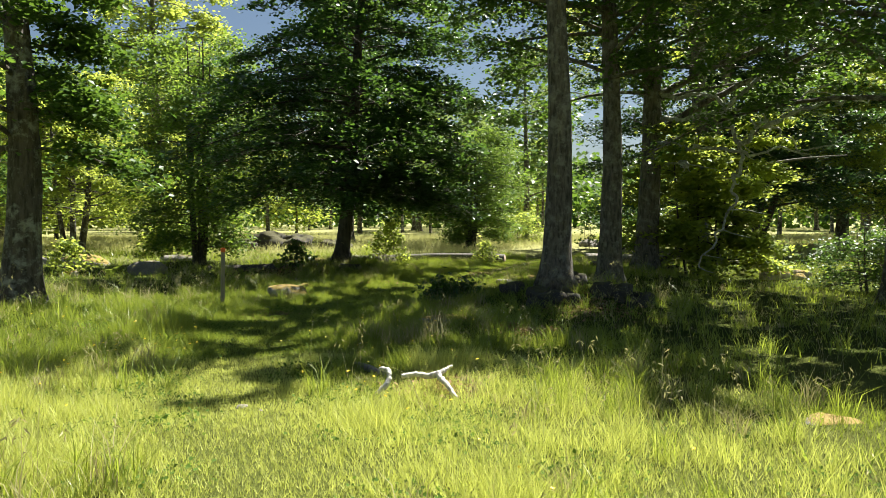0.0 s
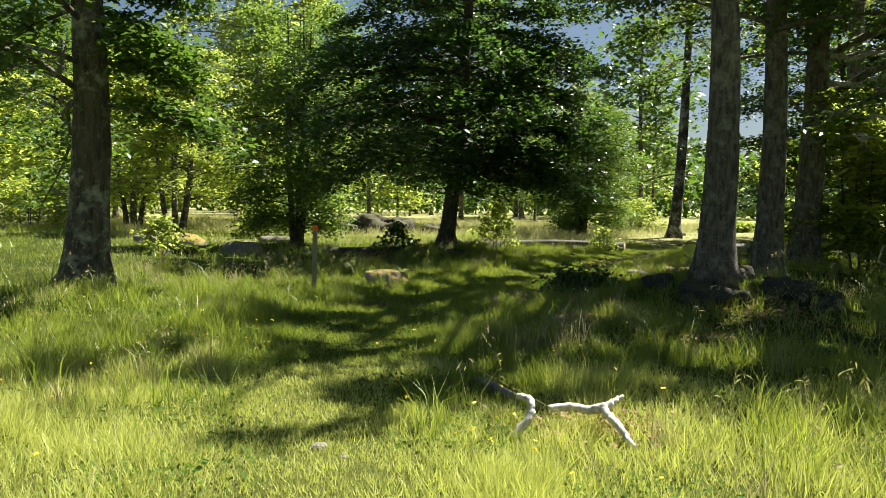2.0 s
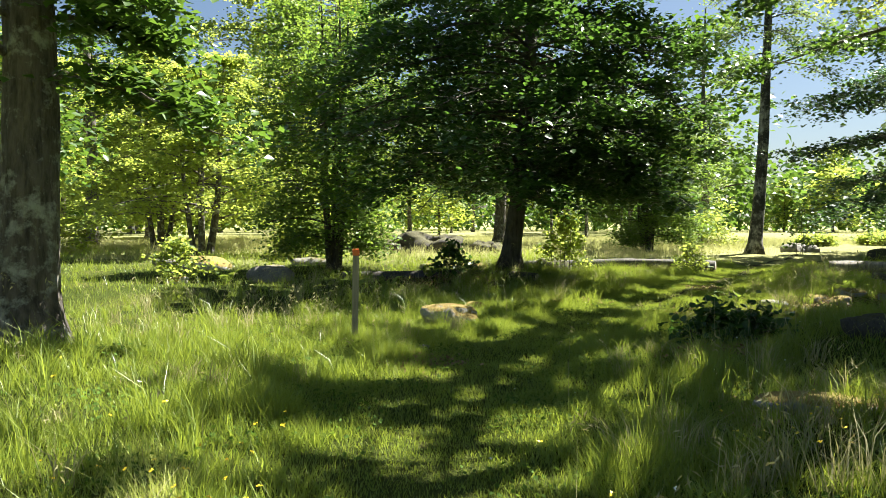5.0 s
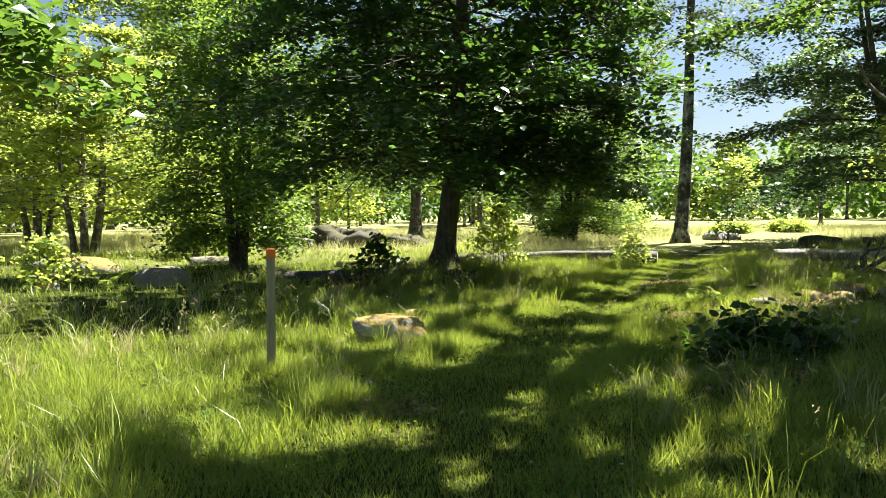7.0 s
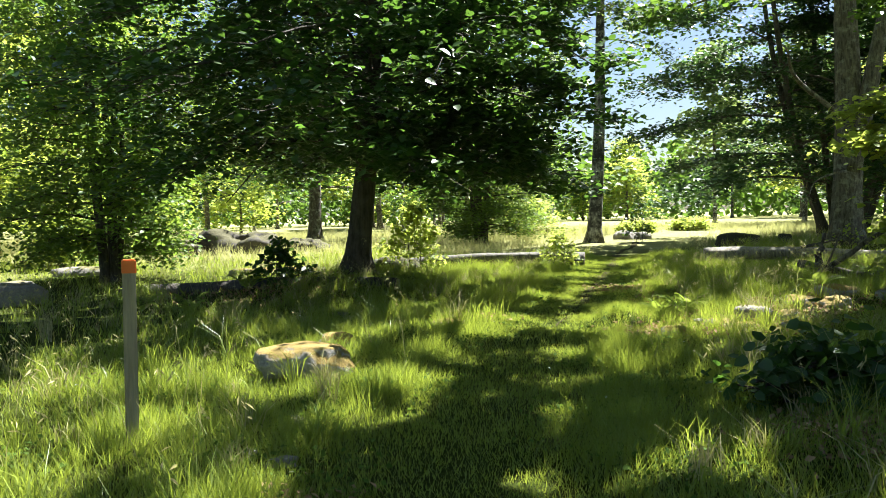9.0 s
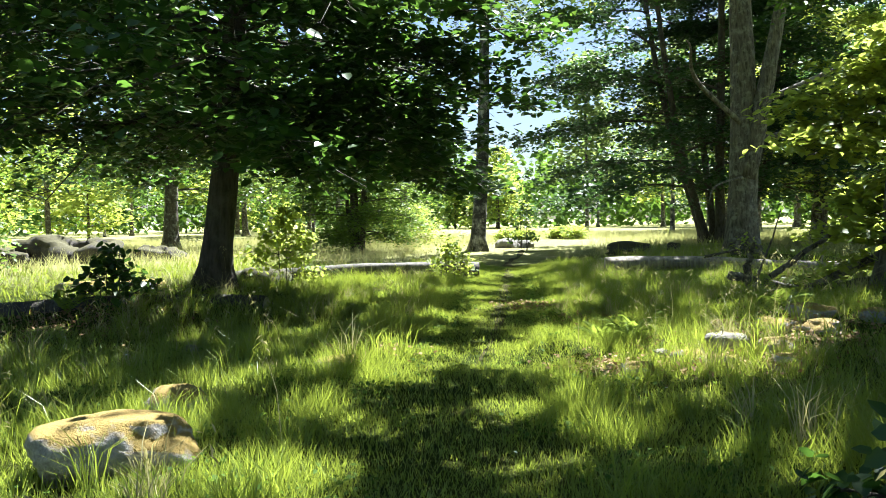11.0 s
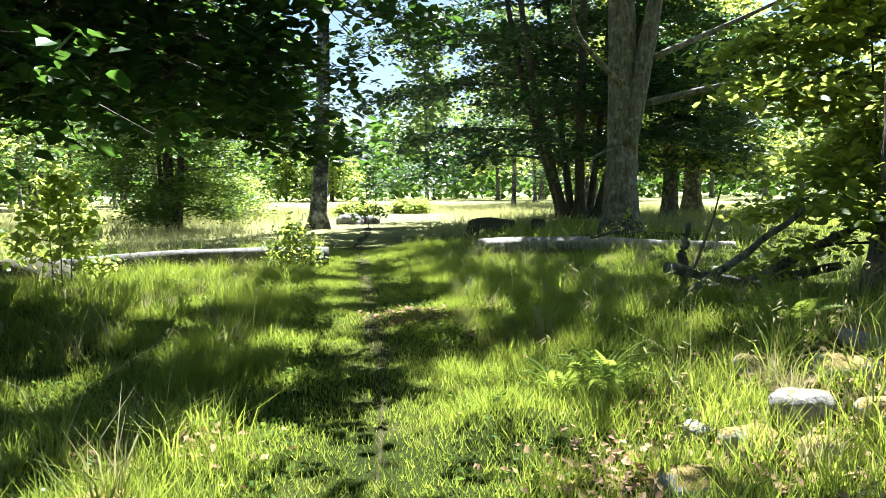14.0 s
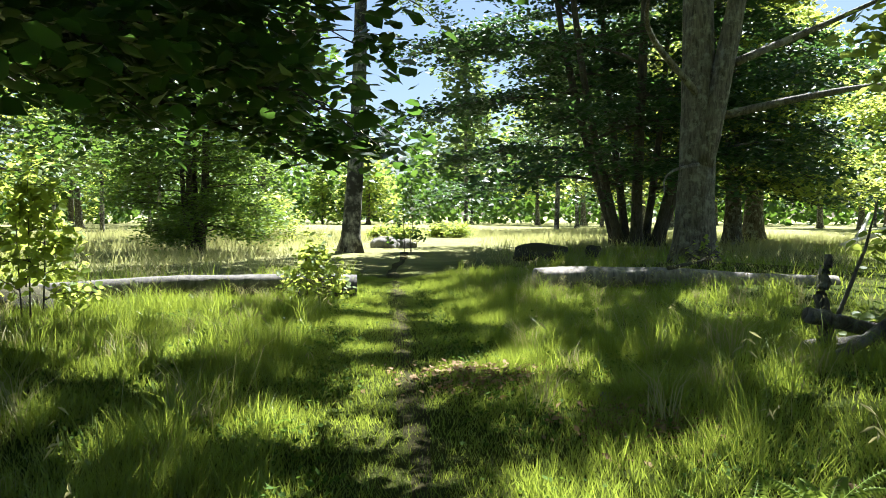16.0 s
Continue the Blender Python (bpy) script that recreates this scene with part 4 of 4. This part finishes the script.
# ---- grass ----
def blades(x, y, height, width, rng, segments=2):
    """Bent grass blades: corners and triangles."""
    n = len(x)
    base = np.stack([x, y, ground_z(x, y) - 0.01], axis=1)
    a = rng.uniform(0, 2 * np.pi, n)
    side = np.stack([np.cos(a), np.sin(a), np.zeros(n)], axis=1) * (width / 2)[:, None]
    b = rng.uniform(0, 2 * np.pi, n)
    bend = np.stack([np.cos(b), np.sin(b), np.zeros(n)], axis=1) * (height * rng.uniform(0.15, 1.15, n))[:, None]
    up = np.stack([np.zeros(n), np.zeros(n), height], axis=1)
    k = np.arange(n)[:, None]
    if segments == 1:
        v = np.stack([base - side, base + side, base + up + bend * 0.8], axis=1).reshape(-1, 3)
        return v, k * 3 + [0, 1, 2]
    mid = base + up * 0.6 + bend * 0.28
    v = np.stack([base - side, base + side, mid + side * 0.8, mid - side * 0.8, base + up * 0.95 + bend], axis=1).reshape(-1, 3)
    return v, np.vstack([k * 5 + [0, 1, 2], k * 5 + [0, 2, 3], k * 5 + [3, 2, 4]])


def sown(count, x0, x1, y0, y1, rng, keep):
    x, y = rng.uniform(x0, x1, count), rng.uniform(y0, y1, count)
    k = rng.uniform(0, 1, count) < keep(x, y)
    return x[k], y[k]


G = np.random.default_rng(9)


def tuft(x, y):
    return np.clip(0.45 + 0.42 * wave(x, y, 0.8) + 0.42 * wave(x + 3, y - 5, 0.31) + 0.2 * wave(x, y + 2, 0.13), 0.0, 1.6)


def grass_height(x, y):
    d = trail_distance(x, y)
    return 0.045 + smoothstep(0.2, 1.1, d) * (0.025 + 0.12 * tuft(x, y) ** 1.7)


def keep_near(x, y):
    d = trail_distance(x, y)
    bare = np.where(y > 18.5, 0.35 + 0.65 * smoothstep(0.02, 0.26, d + 0.12 * wave(x, y, 0.3)), 1.0)
    heap = 1 - 0.8 * np.exp(-((x - 2.1) ** 2 + (y - 18.1) ** 2) / 0.9)
    return np.clip(1.15 - d / 4.6, 0.0, 1.0) * (0.6 + 0.4 * tuft(x, y)) * bare * heap


x, y = sown(1900000, -8, 8, 1.0, 31, G, keep_near)
h = grass_height(x, y) * G.uniform(0.5, 1.5, len(x))
w = G.uniform(0.005, 0.010, len(x))
# Lighter, sunlit-toned blades go where the near meadow lies in sun.
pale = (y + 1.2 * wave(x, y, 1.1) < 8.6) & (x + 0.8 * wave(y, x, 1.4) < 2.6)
for name, k, mat, label in (("short_grass", ~pale, BLADE, "short dense green meadow grass"), ("sunny_grass", pale, SUN_BLADE, "meadow grass in lighter sunlit tones")):
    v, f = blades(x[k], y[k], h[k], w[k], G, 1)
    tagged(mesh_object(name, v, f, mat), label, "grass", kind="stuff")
x, y = sown(280000, -30, 34, 2, 66, G, lambda x, y: (0.5 + 0.5 * tuft(x, y)) * smoothstep(1.6, 5.0, trail_distance(x, y)))
h = (0.06 + 0.17 * tuft(x, y)) * G.uniform(0.5, 1.3, len(x)) * (1 + 1.1 * smoothstep(28, 33, y))
w = G.uniform(0.009, 0.018, len(x)) * (1 + y / 60)
ripe = y + 5 * wave(x, y, 4.0) + 2 > 36
for name, k, mat, label in (("side_meadow_grass", ~ripe, BLADE, "tall green meadow grass further off"), ("ripe_meadow_grass", ripe, HAY, "pale ripe grass of the sunny meadow")):
    v, f = blades(x[k], y[k], h[k], w[k], G, 1)
    tagged(mesh_object(name, v, f, mat), label, "grass", kind="stuff")

# low broad-leaved herbs between the blades
x, y = sown(300000, -8, 8, 1.5, 30, G, lambda x, y: np.clip(0.25 + 0.9 * wave(x + 5, y + 1, 0.6), 0, 1) * np.clip(1.1 - trail_distance(x, y) / 5, 0, 1) * smoothstep(0.15, 0.6, trail_distance(x, y)))
P = np.stack([x, y, ground_z(x, y) + G.uniform(0.01, 0.07, len(x))], axis=1)
v, f = leaves(P, 0.035, G, 0.7, 0.38, 0.1)
tagged(mesh_object("meadow_herb", v, f, HERB), "low broad-leaved herbs among the grass", "herb", kind="stuff")

# tussocks: blades fanning out from one foot
cx, cy = sown(15000, -9, 9, 1.5, 32, G, lambda x, y: smoothstep(0.5, 1.3, trail_distance(x, y)) * np.clip(0.25 + 0.75 * wave(x + 9, y, 1.7), 0.05, 1) * np.clip(1.25 - trail_distance(x, y) / 9, 0.1, 1))
m = 28
x = np.repeat(cx, m) + G.normal(0, 0.045, len(cx) * m)
y = np.repeat(cy, m) + G.normal(0, 0.045, len(cx) * m)
h = np.repeat(0.12 + 0.32 * G.uniform(0, 1, len(cx)) ** 2.2, m) * G.uniform(0.5, 1.15, len(x))
dry = np.repeat(G.uniform(0, 1, len(cx)) < 0.16, m)
for name, k, mat, label in (("grass_tussock", ~dry, BLADE, "taller arching tussocks of green grass"), ("dry_tussock", dry, STRAW, "straw-coloured tussocks of dry grass")):
    v, f = blades(x[k], y[k], h[k], G.uniform(0.005, 0.009, int(k.sum())), G, 2)
    tagged(mesh_object(name, v, f, mat), label, "grass", kind="stuff")

# seed stalks with drooping heads
x, y = sown(6000, -8, 8, 1.5, 30, G, lambda x, y: smoothstep(0.6, 1.4, trail_distance(x, y)) * np.clip(0.2 + wave(x - 4, y, 1.5), 0.05, 1))
h = G.uniform(0.35, 0.72, len(x))
v, f = blades(x, y, h, np.full(len(x), 0.0035), G, 2)
tips = v.reshape(-1, 5, 3)[:, 4]
hv, hf = leaves(np.repeat(tips, 5, axis=0) + G.normal(0, 1, (len(tips) * 5, 3)) * [0.012, 0.012, 0.03], 0.05, G, 1.5, 0.10, 0.8)
tagged(mesh_object("seed_stalk", np.vstack([v, hv]), np.vstack([f, hf + len(v)]), STRAW), "pale grass stalks with seed heads", "grass", kind="stuff")


def flowers(name, label, x, y, h, size, material):
    v, f = blades(x, y, h, np.full(len(x), 0.004), G, 2)
    tips = v.reshape(-1, 5, 3)[:, 4]
    vs, fs = leaves(np.repeat(tips, 5, axis=0), size, G, 0.35, 0.42, -0.3)
    tagged(mesh_object(name + "_stem", v, f, BLADE), "thin green flower stems in the grass", "flower", kind="stuff")
    tagged(mesh_object(name, vs, fs, material), label, "flower", kind="stuff")


x, y = sown(5200, -6.5, 1.5, 2.5, 10.5, G, lambda x, y: np.clip(0.1 + 0.8 * wave(x, y + 3, 1.3), 0.02, 1) * smoothstep(0.3, 1.0, trail_distance(x, y)) * smoothstep(1.6, -1.0, x) * 0.5)
flowers("buttercup", "yellow buttercups scattered in sunny grass", x, y, G.uniform(0.14, 0.34, len(x)), 0.017, PETAL)
x, y = sown(420, -5, 4, 8, 26, G, lambda x, y: np.clip(wave(x + 2, y, 1.1), 0, 1) * 0.4)
flowers("white_flower", "tiny white flowers in shaded grass", x, y, G.uniform(0.08, 0.2, len(x)), 0.015, WHITE)

# dry leaves and twigs on the thin places
spots = [(-0.1, 13.6, 0.55), (1.1, 10.5, 0.6), (0.25, 18.0, 0.4), (2.1, 18.2, 1.3), (1.3, 18.0, 0.8), (1.4, 22.4, 0.6), (-1.6, 19.4, 0.5), (-0.1, 7.2, 0.5), (-3.0, 13.0, 0.4), (1.6, 20.9, 0.5), (0.2, 11.2, 0.6), (2.2, 12.4, 0.9), (-4.6, 22.6, 1.4)]
P = np.vstack([np.stack([G.normal(a, r * 0.5, int(900 * r)), G.normal(b, r * 0.5, int(900 * r)), np.zeros(int(900 * r))], axis=1) for a, b, r in spots])
P[:, 2] = ground_z(P[:, 0], P[:, 1]) + G.uniform(0.01, 0.05, len(P))
v, f = leaves(P, 0.055, G, 0.5, 0.3, 0.0)
tagged(mesh_object("leaf_litter", v, f, LITTER), "dry brown leaf litter on thin turf", "litter", kind="stuff")

# trodden soil: a thin uneven ribbon on the trail's middle
ts = np.linspace(0, 1, 160)
line = np.array([p for p in TRAIL if p[1] > 17])
seg = np.concatenate([[0], np.cumsum(np.hypot(*np.diff(line, axis=0).T))])
cx, cy = np.interp(ts * seg[-1] * 0.62, seg, line[:, 0]), np.interp(ts * seg[-1] * 0.62, seg, line[:, 1])
cx = cx + 0.04 * np.sin(ts * 16)
wd = 0.17 * smoothstep(0.0, 0.3, ts) * np.clip(0.8 + 0.2 * np.sin(ts * 41) + 0.12 * np.sin(ts * 97 + 1), 0.2, 1.4)
rows = []
for o in (-1, -0.5, 0, 0.5, 1):
    px, py = cx + wd * o, cy - wd * o * 0.4
    rows.append(np.stack([px, py, ground_z(px, py) + 0.022 * (1 - o * o) - 0.011], axis=1))
V = np.stack(rows, axis=1).reshape(-1, 3)
i = np.arange(159)[:, None] * 5 + np.arange(4)[None, :]
i = i.ravel()
tagged(mesh_object("trail", V, np.stack([i, i + 1, i + 6, i + 5], axis=1), SOIL, smooth=True), "narrow trodden soil trail through grass", "path", kind="structure")
